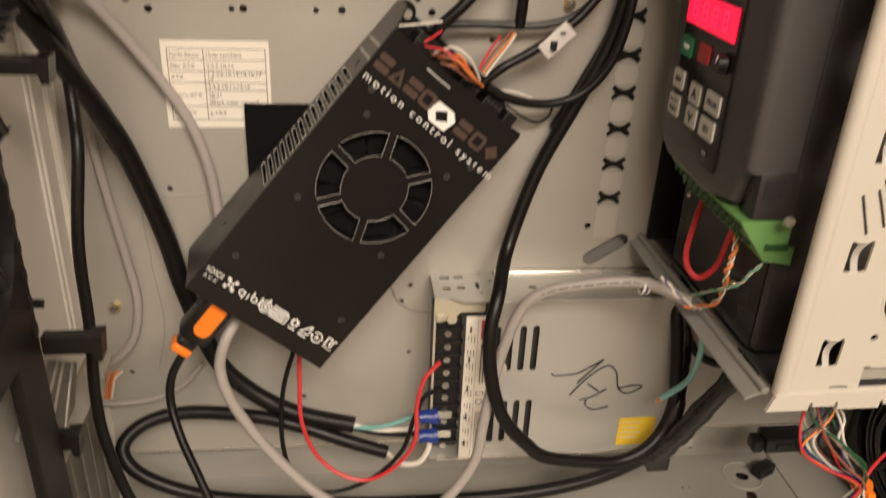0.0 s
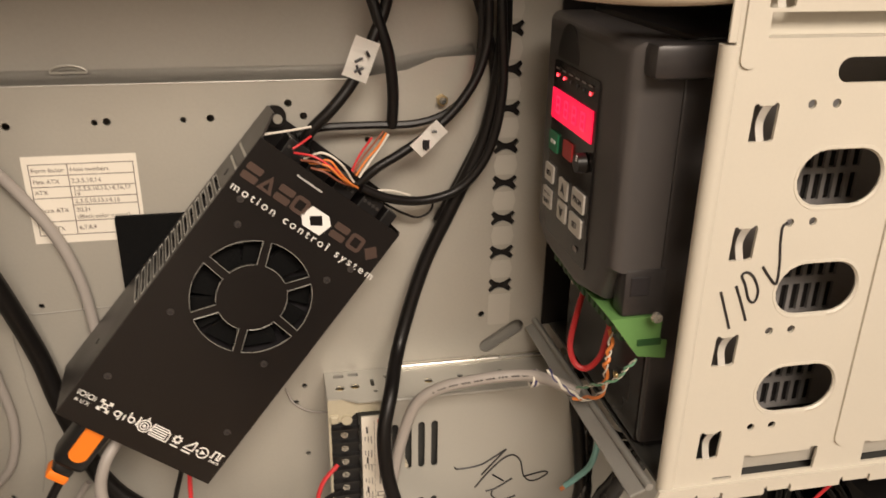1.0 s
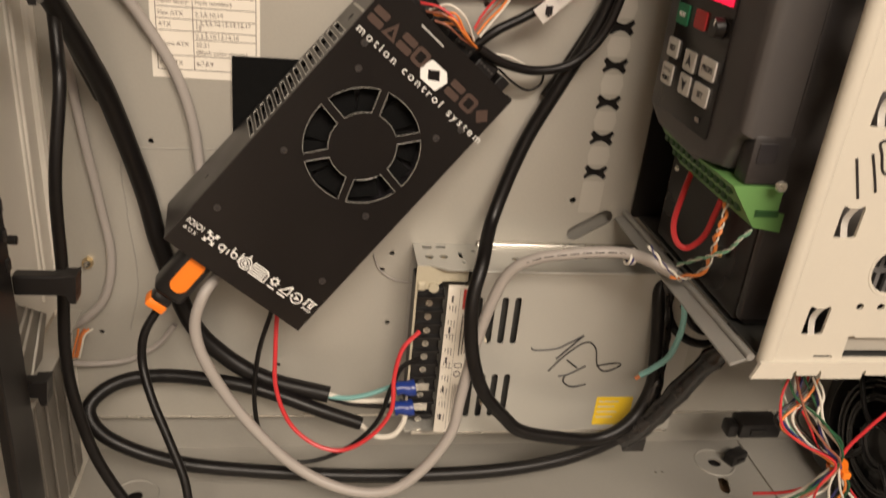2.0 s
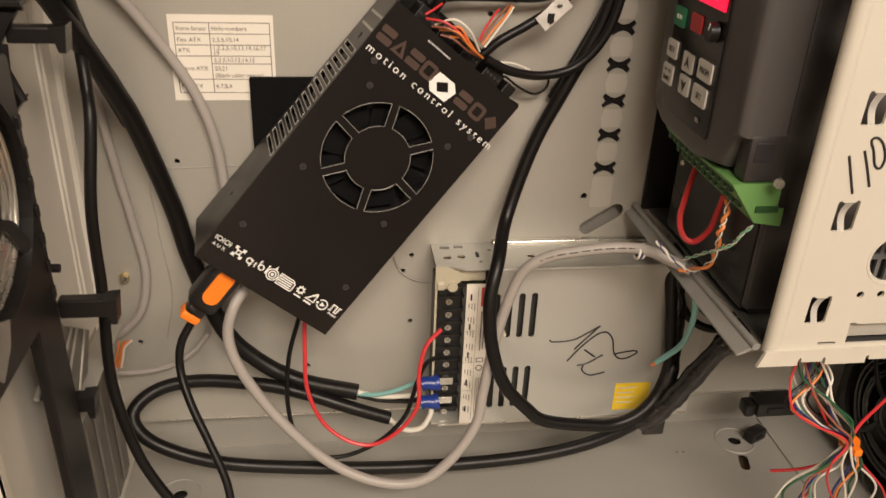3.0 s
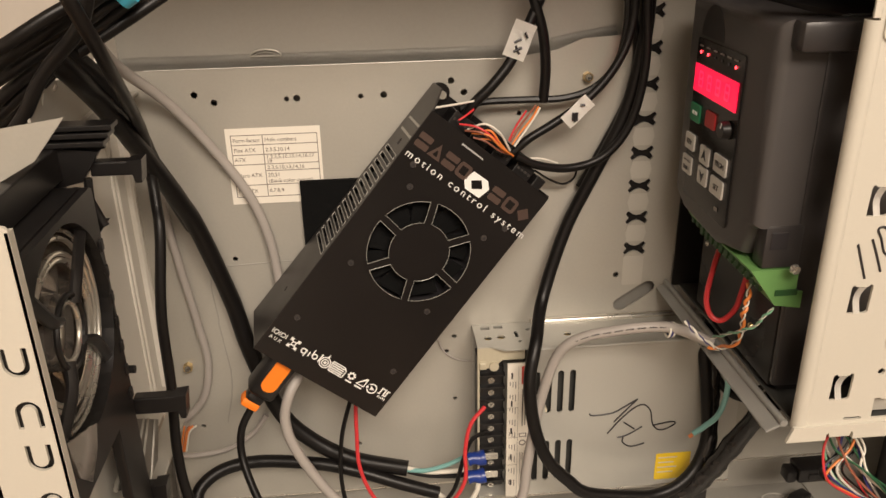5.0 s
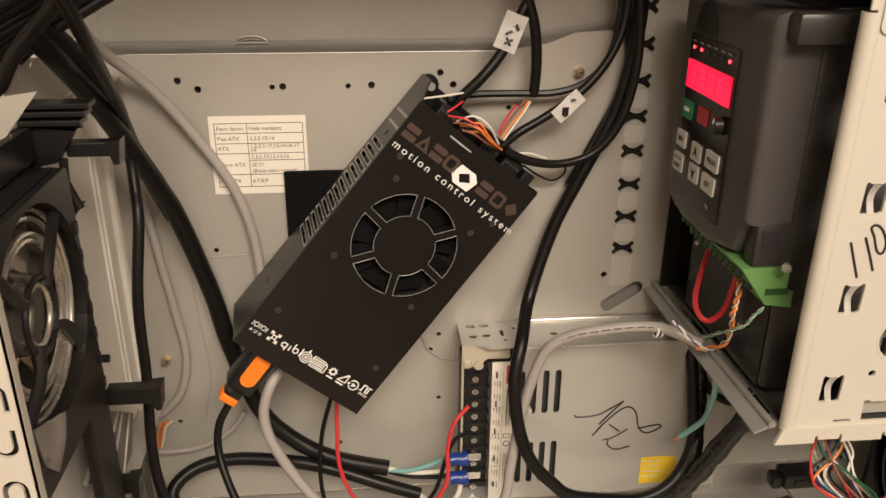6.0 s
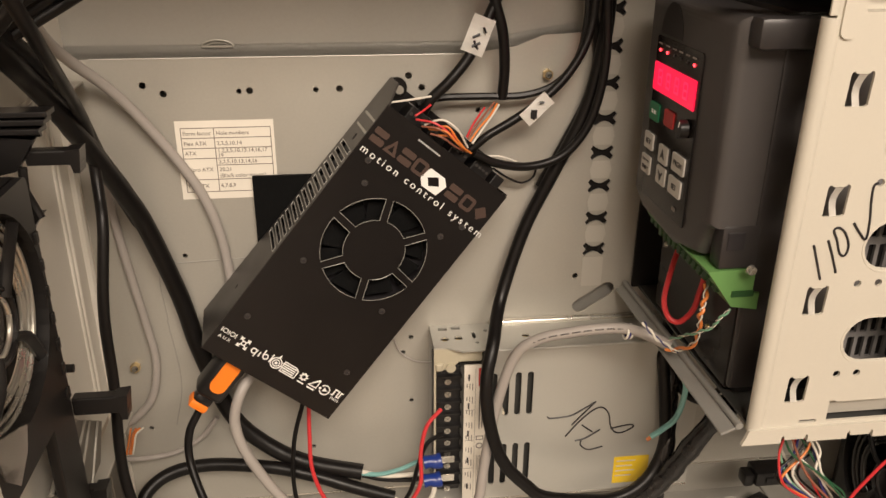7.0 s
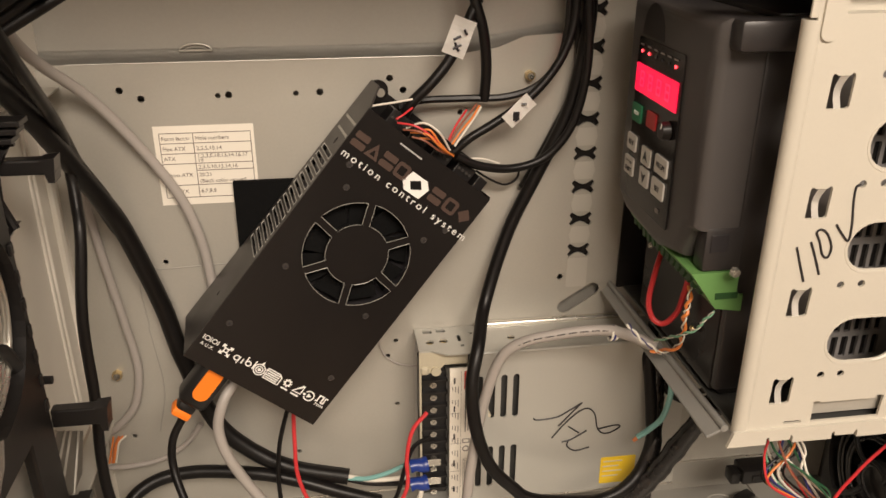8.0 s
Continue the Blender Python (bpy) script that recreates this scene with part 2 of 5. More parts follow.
TRAY_TOP, TRAY_LOW, FLOOR_Z, ROOF_Z = 0.1645, -0.109, -0.140, 0.300
REAR_X, FRONT_X, OPEN_Y, ROOF_Y = -0.170, 0.300, -0.200, -0.172
case = thing("computer_case", "open beige steel computer tower case, side panel removed", "computer case", Matrix.Translation((0, 0, 0)))

# tray with its round holes, slot and punched column
small = [(-0.0861, 0.1476), (-0.0476, 0.1476), (0.0366, 0.1350), (-0.1228, 0.0585), (-0.0002, 0.0), (-0.0002, -0.0440), (-0.0609, -0.0730), (-0.1548, -0.0516), (-0.0050, -0.0100), (-0.085, 0.098)]
large = [(-0.1328, 0.1514), (-0.1232, 0.1470), (-0.0808, 0.1478), (-0.0356, 0.1479), (0.0, 0.1539), (0.0068, 0.1476), (0.0967, 0.0349)]
holes = [circle(x, z, 0.0014, 14) for x, z in small] + [circle(x, z, 0.0018, 16) for x, z in large]
holes.append(stadium(0.1005, 0.0150, 0.1170, 0.0255, 0.0042))


def cross_hole(cx, cz):
    w, h = 0.0066, 0.0042
    pts = [(0, 0.0016), (0.35, 0.0022), (0.8, h), (1.0, h * 0.55), (0.72, 0.0), (1.0, -h * 0.55), (0.8, -h), (0.35, -0.0022), (0, -0.0016)]
    right = [(cx + w * a, cz + b) for a, b in pts]
    left = [(cx - w * a, cz + b) for a, b in pts[::-1]]
    return right + left[1:-1]


COLUMN = [0.0515 + 0.0193 * i for i in range(12)]
outer = [(REAR_X, TRAY_LOW), (0.262, TRAY_LOW), (0.262, 0.292), (0.0905, 0.292), (0.0905, 0.1745), (0.0700, 0.1735), (0.0560, 0.1680), (0.0300, TRAY_TOP), (REAR_X, TRAY_TOP)]
bm = plate(outer, holes + [cross_hole(0.1066, z) for z in COLUMN], 0.0012, at_face(0.0))
tray = part("motherboard_tray", bm, STEEL, case, "grey steel tray with round holes and a column of punched crosses")
# the rolled lip along the tray's upper edge and the shelf behind it
part("tray_lip", sweep([Vector((x, 0.0001, TRAY_TOP)) for x in (-0.156, -0.06, 0.03)], 0.00040, 8), ALU, tray, "bright folded edge", True)
slope = bmesh.new()
BEND = [(0.0011 + 0.0083 * math.sin(math.pi / 2 * i / 8), TRAY_TOP - 0.0004 + 0.0056 * (1 - math.cos(math.pi / 2 * i / 8))) for i in range(9)]
ends = [[slope.verts.new((x, y, z + rise)) for y, z in BEND] for x, rise in ((REAR_X, 0.0), (0.0300, 0.0), (0.0560, 0.0035), (0.0900, 0.0090))]
for a, b in zip(ends, ends[1:]):
    for i in range(8):
        slope.faces.new((a[i], b[i], b[i + 1], a[i + 1]))
bmesh.ops.solidify(slope, geom=slope.faces[:], thickness=0.0006)
part("tray_bend", slope, STEEL_DULL, tray, "", True)
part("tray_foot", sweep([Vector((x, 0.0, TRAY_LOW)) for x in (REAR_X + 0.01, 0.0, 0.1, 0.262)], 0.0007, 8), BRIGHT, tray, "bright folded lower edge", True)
# Added sheet makes the crosses look as dark as the gap behind them.
part("gap_shade_sheet", box(0.0975, 0.1157, 0.0020, 0.0030, 0.03, 0.285), BAYBLACK, tray, "black sheet standing in for the dark gap behind the column")
# raised column faces between the crosses
for a, b in zip(COLUMN, COLUMN[1:]):
    part("column_pad", plate([(0.1018, a + 0.0046), (0.1114, a + 0.0046), (0.1128, (a + b) / 2), (0.1114, b - 0.0046), (0.1018, b - 0.0046), (0.1004, (a + b) / 2)], (), 0.0008, at_face(-0.0002)), PAD, tray)
part("column_foot", plate(rrect(0.1005, 0.1127, 0.028, 0.0465, 0.001), (), 0.0008, at_face(-0.0002)), PAD, tray)
# shallow pressed lines on the tray
for pts in (((-0.128, 0.0543), (-0.10, 0.0553), (-0.075, 0.056)), ((-0.1365, 0.02), (-0.138, 0.045), (-0.132, 0.054), (-0.125, 0.0545)), ((-0.137, 0.02), (-0.134, -0.02), (-0.14, -0.05))):
    part("pressed_line", sweep(spline([(x, 0.0002, z) for x, z in pts], 6), 0.0005, 6), STEEL_DULL, tray, "", True)

# back wall of the case behind the tray, above and below it
part("back_panel", box(REAR_X - 0.02, FRONT_X, 0.0095, 0.0107, FLOOR_Z, ROOF_Z), STEEL_DULL, case, "grey steel side panel behind the tray")
arch = [Vector((-0.0955 + 0.0078 * math.cos(a), 0.0080, 0.1686 + 0.0033 * math.sin(a))) for a in [math.pi * i / 12 for i in range(13)]]
part("half_tab", sweep(arch + arch[:1], 0.0006, 8), STEEL, case, "pressed half-round tab", True)
part("tab_tongue", sweep([Vector((-0.0955 + 0.0055 * math.cos(a), 0.0084, 0.1686 + 0.0018 * math.sin(a))) for a in [math.pi * i / 10 for i in range(11)]], 0.0004, 6), STEEL_DULL, case, "", True)
part("floor_panel", plate(rect(REAR_X - 0.02, FRONT_X, OPEN_Y, 0.0095), [circle(0.2182, -0.0126, 0.0042), circle(-0.1377, -0.0306, 0.0042), stadium(0.2165, -0.0290, 0.2140, -0.0375, 0.0032), circle(0.1745, -0.0205, 0.0010, 10), circle(0.1790, -0.0205, 0.0010, 10)], 0.0012, Matrix.Translation((0, 0, FLOOR_Z))), STEEL_DULL, case, "scuffed grey steel case floor with foot holes")
for x, y in ((0.2182, -0.0126), (-0.1377, -0.0306)):
    part("foot_ring", sweep([Vector((x + 0.0125 * math.cos(a), y + 0.0125 * math.sin(a), FLOOR_Z)) for a in [2 * math.pi * i / 28 for i in range(29)]], 0.0007, 8), STEEL_DULL, case, "pressed ring round a foot hole", True)
    part("foot_pad", rod((x, y, FLOOR_Z - 0.009), (x, y, FLOOR_Z - 0.003), 0.006, 18), BLACKPL, case, "black rubber case foot", True)
part("floor_seam", box(0.2440, 0.2452, -0.150, 0.0080, FLOOR_Z, FLOOR_Z + 0.0016, 0.0003), STEEL_DULL, case, "raised seam across the case floor")
part("floor_plate", box(0.2453, FRONT_X - 0.001, -0.150, 0.0080, FLOOR_Z, FLOOR_Z + 0.0012, 0.0003), STEEL_DULL, case)
part("roof_panel", box(REAR_X - 0.02, FRONT_X, ROOF_Y, 0.0107, ROOF_Z, ROOF_Z + 0.0012), STEEL_DULL, case)
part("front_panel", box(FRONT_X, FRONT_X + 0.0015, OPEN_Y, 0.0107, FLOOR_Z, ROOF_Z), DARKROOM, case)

# rear wall with the fan opening, rails and the slotted flange
FAN_Y, FAN_Z = -0.1565, 0.1020
bm = plate([(OPEN_Y, FLOOR_Z), (0.0095, FLOOR_Z), (0.0095, ROOF_Z), (-0.022, ROOF_Z), (-0.022, 0.178), (-0.034, 0.166), (OPEN_Y, 0.158)], [rect(FAN_Y - 0.0422, FAN_Y + 0.0422, FAN_Z - 0.0422, FAN_Z + 0.0422), rect(-0.105, -0.020, -0.128, -0.025)], 0.0012, Matrix.Translation((REAR_X, 0, 0)) @ FACE_PX)
rear = part("rear_wall", bm, LITCREAM, case, "cream steel rear wall, colour lightened for light, with fan opening and ridges")
for y in (-0.030, -0.036, -0.013):
    part("rail_ridge", sweep(spline([(REAR_X, y, 0.155), (REAR_X, y, 0.05), (REAR_X, y, -0.012)], 3), 0.0011 if y < -0.02 else 0.003, 8), LITCREAM, rear, "", True)
part("rear_bracket", box(REAR_X, REAR_X + 0.010, -0.060, -0.001, 0.1535, 0.1547, 0.0004), STEEL, rear)

part("bracket_plate", plate([(-0.119, 0.158), (-0.042, 0.158), (-0.045, 0.1765), (-0.080, 0.1775), (-0.103, 0.1810), (-0.119, 0.1735)], [stadium(-0.1045, 0.1735, -0.1015, 0.1775, 0.0009, 5), stadium(-0.0900, 0.1755, -0.0865, 0.1768, 0.0009, 5), circle(-0.062, 0.1700, 0.0012, 10)], 0.0010, Matrix.Translation((REAR_X + 0.0022, 0, 0)) @ FACE_PX), STEEL, rear, "grey steel bracket with slanted slots")


def u_cut(cx, cz, s, w=0.0032, r=0.00085, leg=0.0061, n=10):
    """A punched U whose bend lies at cz; s = 1 opens upwards."""
    arc = [math.pi * i / n for i in range(n + 1)]
    out = [(cx + (w + r) * math.cos(a), cz - s * (w + r) * math.sin(a)) for a in arc]
    inn = [(cx - (w - r) * math.cos(a), cz - s * (w - r) * math.sin(a)) for a in arc]
    return [(cx + w + r, cz + s * leg)] + out + [(cx - w - r, cz + s * leg), (cx - w + r, cz + s * leg)] + inn + [(cx + w - r, cz + s * leg)]


cuts = []
for k in range(-6, 1):
    cuts += [u_cut(-0.1553, 0.1144 + 0.0357 * k, 1), u_cut(-0.1553, 0.0973 + 0.0357 * k, -1)]
flange = part("slotted_flange", plate(rrect(-0.190, -0.1480, -0.138, 0.160, 0.002), cuts, 0.0012, at_face(OPEN_Y)), CREAM, case, "cream flange with punched U-shaped slots")
part("flange_return", box(-0.1492, -0.1481, OPEN_Y, OPEN_Y + 0.004, -0.137, 0.158), CREAM, flange)
part("corner_plate", plate([(-0.172, 0.1560), (-0.1570, 0.1640), (-0.1445, 0.1787), (-0.170, 0.1750)], (), 0.0010, at_face(-0.150)), STEEL, case, "cream folded corner plate")

# expansion slot brackets low on the rear wall
for k in range(3):
    y = -0.104 + 0.0285 * k
    part("slot_cover", box(REAR_X + 0.0015, REAR_X + 0.0040, y, y + 0.0265, -0.124, -0.028, 0.0008), SHADESTEEL, rear, "scuffed steel slot cover, darkened for the dim corner")
    part("cover_ridge", box(REAR_X + 0.0038, REAR_X + 0.0058, y + 0.010, y + 0.0165, -0.120, -0.034, 0.0008), SHADESTEEL, rear)
hood = part("slot_hood", plate([(-0.0854, 0.0150), (-0.0500, -0.0105), (-0.0713, -0.0371), (-0.1260, 0.0051)], (), 0.0008, Matrix.Translation((-0.1646, 0, 0)) @ FACE_PX), SHADESTEEL, rear, "glossy grey steel hood over the slots")
# Highlights along the hood, put in as paler steel rods.
for f in (0.0, 0.34, 0.52, 0.8):
    a = Vector((-0.1642, -0.0854 + 0.0354 * f, 0.0150 - 0.0255 * f))
    b = Vector((-0.1642, -0.1260 + 0.0547 * f, 0.0051 - 0.0422 * f))
    part("hood_glint", sweep([a, (a + b) / 2, b], 0.0007 if f else 0.0012, 8), STEEL, hood, "", True)
part("slot_ledge", box(REAR_X + 0.0005, REAR_X + 0.012, -0.105, -0.018, -0.0285, -0.0270, 0.0005), STEEL, rear)

# ---- drive cage ----
PANEL_Y = -0.148
cage = thing("drive_cage", "cream painted steel drive cage with punched openings", "drive cage", Matrix.Translation((0, 0, 0)))
CX0, CX1, CZ0, CZ1 = 0.1325, 0.2990, 0.0285, 0.298
HOOKS = [0.0483, 0.0904, 0.1331, 0.1759, 0.2186]
cuts = []
for z in HOOKS:
    cuts.append([(0.1459, z - 0.0060), (0.1464, z - 0.0064), (0.1538, z - 0.0064), (0.1549, z - 0.0058), (0.1553, z + 0.0054), (0.1549, z + 0.0064), (0.1541, z + 0.0066), (0.1530, z + 0.0056), (0.1484, z + 0.0056), (0.1476, z + 0.0064), (0.1466, z + 0.0062), (0.1462, z + 0.0050)])
for z in (0.0549, 0.0972, 0.1399, 0.1816):
    cuts += [circle(0.1672, z, 0.0016, 14), circle(0.1762, z, 0.0016, 14)]
for z in (0.0708, 0.1133, 0.1555):
    cuts.append(stadium(0.1772, z, 0.1897, z, 0.0105, 10))
    cuts.append(stadium(0.2412, z, 0.2537, z, 0.0105, 10))
cuts.append(stadium(0.1785, 0.1925, 0.2400, 0.1925, 0.0042, 8))
cuts.append([(0.1670, 0.0312), (0.1988, 0.0312), (0.1994, 0.0420), (0.1962, 0.0422), (0.1955, 0.0408), (0.1700, 0.0408), (0.1692, 0.0416), (0.1668, 0.0414)])
cuts.append([(0.2208, 0.0312), (0.2526, 0.0312), (0.2532, 0.0420), (0.2500, 0.0422), (0.2493, 0.0408), (0.2238, 0.0408), (0.2230, 0.0416), (0.2206, 0.0414)])
cuts.append(rect(0.1473, 0.2940, 0.2030, 0.2110))
cuts.append(stadium(0.155, 0.0318, 0.162, 0.0318, 0.0007, 4))
panel = part("side_plate", plate(rect(CX0 + 0.004, CX1, CZ0, CZ1), cuts, 0.0012, at_face(PANEL_Y)), CREAM, cage, "cream plate with obround openings and lanced hooks")
part("folded_edge", rod((CX0 + 0.0035, PANEL_Y + 0.0026, CZ0 - 0.001), (CX0 + 0.0035, PANEL_Y + 0.0026, 0.2010), 0.0035, 16), CREAM, cage, "rounded folded edge", True)
part("upper_tongue", box(0.1338, 0.1366, PANEL_Y, PANEL_Y + 0.0012, 0.2018, CZ1, 0.0003), CREAM, cage)
for z in (0.0708, 0.1133, 0.1555):
    for x in (0.1772, 0.2412):
        ring = stadium(x, z, x + 0.0125, z, 0.0110, 10)
        part("rolled_rim", sweep([Vector((px, PANEL_Y + 0.0008, pz)) for px, pz in ring + ring[:1]], 0.0011, 6), CREAM, panel, "", True)
for z in HOOKS:
    # a strip left standing in the opening and pushed inwards
    rib = bmesh.new()
    line = []
    for i in range(13):
        k = i / 12
        y, zz = PANEL_Y + 0.0001 + 0.0024 * math.sin(math.pi * k) ** 1.2, z - 0.0066 + 0.0126 * k
        line.append((rib.verts.new((0.1489 + 0.0006 * k, y, zz)), rib.verts.new((0.1518 + 0.0012 * k * k, y, zz))))
    for a, b in zip(line, line[1:]):
        rib.faces.new((a[0], a[1], b[1], b[0]))
    bmesh.ops.solidify(rib, geom=rib.faces[:], thickness=-0.0009)
    part("lanced_hook", rib, HOOKLIT, panel, "bent steel strip, lightened for the light it catches", True)
part("pressed_rib", plate(stadium(0.2100, 0.0460, 0.2100, 0.1960, 0.0044, 10), (), 0.0014, at_face(PANEL_Y - 0.0010)), CREAM, panel)
part("upper_step", box(0.1475, 0.2945, PANEL_Y + 0.0015, PANEL_Y + 0.012, 0.2018, 0.2029), CREAM, cage)
part("upper_back", box(0.1475, 0.2945, PANEL_Y + 0.0070, PANEL_Y + 0.0080, 0.2030, 0.2300), CREAM, cage)
# Grey steel instead of cream puts the recess shading into the tabs.
for x in (0.1682, 0.2220):
    part("shaded_tab", box(x - 0.0025, x + 0.0330, PANEL_Y + 0.0036, PANEL_Y + 0.0046, 0.0326, 0.0440), STEEL, cage)
part("raised_strip", plate(rrect(0.1382, 0.1446, 0.1938, 0.2960, 0.003), (), 0.0014, at_face(PANEL_Y - 0.0010)), CREAM, cage)
LIP = [(CX0 - 0.0032, 0.0222)]
for x0, x1 in ((0.1471, 0.1594), (0.1776, 0.1897), (0.2120, 0.2260), (0.2480, 0.2600)):
    LIP += [(x0, 0.0222), (x0, 0.0252), (x0 + 0.0010, 0.0262), (x0 + 0.0016, 0.0238), (x1 - 0.0016, 0.0238), (x1 - 0.0010, 0.0262), (x1, 0.0252), (x1, 0.0222)]
part("lower_lip", plate(LIP + [(0.2985, 0.0222), (0.2985, 0.0296), (CX0 - 0.0006, 0.0296)], (), 0.0016, at_face(PANEL_Y - 0.0016)), CREAM, cage, "cream lower lip with small notches")
# Floor and far plate are near black, unlike the cream side plate.
part("cage_floor", box(0.1345, 0.2985, PANEL_Y + 0.001, -0.004, 0.0275, 0.0287), DARKROOM, cage, "dark cage floor")
bm = box(0.1205, 0.1275, PANEL_Y + 0.002, -0.003, 0.0282, 0.0296, 0.0005)
bmesh.ops.rotate(bm, cent=(0.1275, 0, 0.0289), matrix=Matrix.Rotation(radians(-25), 3, "Y"), verts=bm.verts)
part("floor_flange", bm, SHELF, cage, "grey steel flange along the cage floor")
part("flange_bead", rod((0.1290, PANEL_Y + 0.002, 0.0300), (0.1265, -0.003, 0.0300), 0.0018, 12), SHELF, cage, "", True)
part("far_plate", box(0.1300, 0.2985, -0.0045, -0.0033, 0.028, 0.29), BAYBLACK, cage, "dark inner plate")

# ---- inverter inside the cage: front cover faces the tray side ----
VX = 0.114
inverter = thing("inverter_drive", "charcoal plastic motor inverter with a lit red display", "inverter", Matrix.Translation((0, 0, 0)))
KEY = Matrix.Translation((VX, 0, 0)) @ FACE_NX
bm = plate([(0.031, 0.100), (0.045, 0.0925), (0.085, 0.0900), (0.110, 0.0960), (0.116, 0.1100), (0.1225, 0.1125), (0.1225, 0.1985), (0.031, 0.1985)], (), 0.0202, KEY)
bmesh.ops.remove_doubles(bm, verts=bm.verts, dist=1e-6)
front = [e for e in bm.edges if len(e.link_faces) == 2 and e.calc_face_angle(0) > 0.3 and min(v.co.x for v in e.verts) < VX + 0.001 and max(v.co.x for v in e.verts) < VX + 0.001]
bmesh.ops.bevel(bm, geom=front, offset=0.0075, segments=6, affect="EDGES", profile=0.5, clamp_overlap=True)
cover = part("cover", bm, PLASTIC, inverter, "charcoal moulded front cover", True)
part("body", box(0.1375, 0.2350, -0.1215, -0.0250, 0.0300, 0.2000, 0.0015), BAYBLACK, inverter, "black rear housing", True)
part("terminal_bay", box(0.1345, 0.1374, -0.1180, -0.0300, 0.0310, 0.0740, 0.0008), BAYBLACK, inverter, "black open terminal bay")
part("top_latch", box(0.1185, 0.1500, -0.1310, -0.1200, 0.1868, 0.1990, 0.0024), LATCHPL, inverter, "moulded latch block", True)
part("side_strip", box(0.1344, 0.1500, -0.1225, -0.1180, 0.0330, 0.1880, 0.0015), LATCHPL, inverter, "black mounting rail", True)
# Recess drawn as a black block in place of its shade.
part("notch", box(0.1224, 0.1302, -0.1236, -0.1180, 0.1030, 0.1110, 0.0003), INK, inverter, "black block giving a square recess its shade")
part("lower_tab", box(0.1200, 0.1372, -0.1231, -0.1130, 0.0940, 0.1140, 0.0015), LATCHPL, inverter, "", True)
vents = [rrect(0.1818 + 0.0050 * i, 0.1850 + 0.0050 * i, z0, z1, 0.0005, 2) for i in range(6) for z0, z1 in ((0.0470, 0.0575), (0.0600, 0.0712), (0.0914, 0.1030), (0.1062, 0.1178), (0.1385, 0.1488), (0.1512, 0.1626))]
part("vent_panel", plate(rect(0.1620, 0.2340, 0.0450, 0.1990), vents, 0.0016, at_face(-0.1236)), LIFTEDGREY, inverter, "side panel with rows of vent slots, grey lifted for dim light")
part("thumb_arch", plate([(0.0605 + 0.0125 * math.cos(a), 0.1815 + 0.0150 * math.sin(a)) for a in [math.pi * i / 14 for i in range(15)]], (), 0.0004, KEY @ Matrix.Translation((0, 0, 0.0002))), BLACKPL, inverter, "recessed thumb notch")
pad = part("keypad", plate(rrect(0.0465, 0.0975, 0.1030, 0.1803, 0.0012), (), 0.0006, KEY @ Matrix.Translation((0, 0, 0.0008))), ANODISED, inverter, "glossy black keypad plate")
UP = KEY @ Matrix.Translation((0, 0, 0.0014))
part("screen", plate(rrect(0.0475, 0.0950, 0.1555, 0.1685, 0.0006), (), 0.0005, UP), SCREEN, pad, "glowing red display window")
for i in range(4):
    part("digit", plate(rrect(0.0535 + 0.0098 * i, 0.0585 + 0.0098 * i, 0.1585, 0.1660, 0.0008), [rrect(0.0545 + 0.0098 * i, 0.0575 + 0.0098 * i, 0.1596, 0.1618, 0.0003), rrect(0.0545 + 0.0098 * i, 0.0575 + 0.0098 * i, 0.1627, 0.1649, 0.0003)], 0.0002, UP @ Matrix.Translation((0, 0, 0.0003))), DIGIT, pad)
for i, u in enumerate((0.0518, 0.0601, 0.0680, 0.0755, 0.0830, 0.0902)):
    part("indicator", plate(circle(u, 0.1742, 0.0007, 10), (), 0.0004, UP), LED if i in (0, 1, 5) else INK, pad, "lit red indicator" if i in (0, 1, 5) else "")
    part("legend_bar", plate(rect(u - 0.002, u + 0.002, 0.1768, 0.1775), (), 0.0002, UP), GREYINK, pad)


def key(u, v, w, h, mat, label, lines=(), size=0.0036):
    k = part("key", plate(rrect(u - w / 2, u + w / 2, v - h / 2, v + h / 2, 0.0009), (), 0.0008, UP @ Matrix.Translation((0, 0, 0.0003))), mat, pad, label)
    top = UP @ Matrix.Translation((0, 0, 0.0004))
    for i, text in enumerate(lines):
        lettering(text, size, INK if mat is KEYWHITE else WHITEINK, k, top @ Matrix.Translation((u, v + (0.0008 if len(lines) == 2 else -size * 0.35) - 0.0036 * i, 0)), align="CENTER", deep=0.0001)
    return k


key(0.0505, 0.1305, 0.0108, 0.0080, KEYWHITE, "white REV key", ["REV"])
key(0.0497, 0.1186, 0.0112, 0.0090, KEYWHITE, "white SHIFT key", [">> >>", "SHIFT"], 0.0031)
key(0.0870, 0.1298, 0.0135, 0.0082, KEYWHITE, "white PRGM key", ["PRGM"])
key(0.0858, 0.1188, 0.0135, 0.0082, KEYWHITE, "white SET key", ["SET"])
key(0.0532, 0.1455, 0.0112, 0.0085, GREENKEY, "green run key", ["RUN"], 0.0028)
key(0.0710, 0.1463, 0.0105, 0.0075, REDKEY, "red stop key")
for v, s, lab in ((0.1288, 1, "white up arrow key"), (0.1187, -1, "white down arrow key")):
    k = key(0.0692, v, 0.0105, 0.0085, KEYWHITE, lab)
    part("arrow", plate([(0.0692 - 0.0026, v - s * 0.0022), (0.0692, v - s * 0.0008), (0.0692 + 0.0026, v - s * 0.0022), (0.0692, v + s * 0.0028)][:: s], (), 0.0002, UP @ Matrix.Translation((0, 0, 0.0006))), INK, k)
part("dial", rod(UP @ Vector((0.0900, 0.1468, 0)), UP @ Vector((0.0900, 0.1468, 0.0035)), 0.0042, 20, None, 0.0037), BLACKPL, pad, "black speed dial", True)
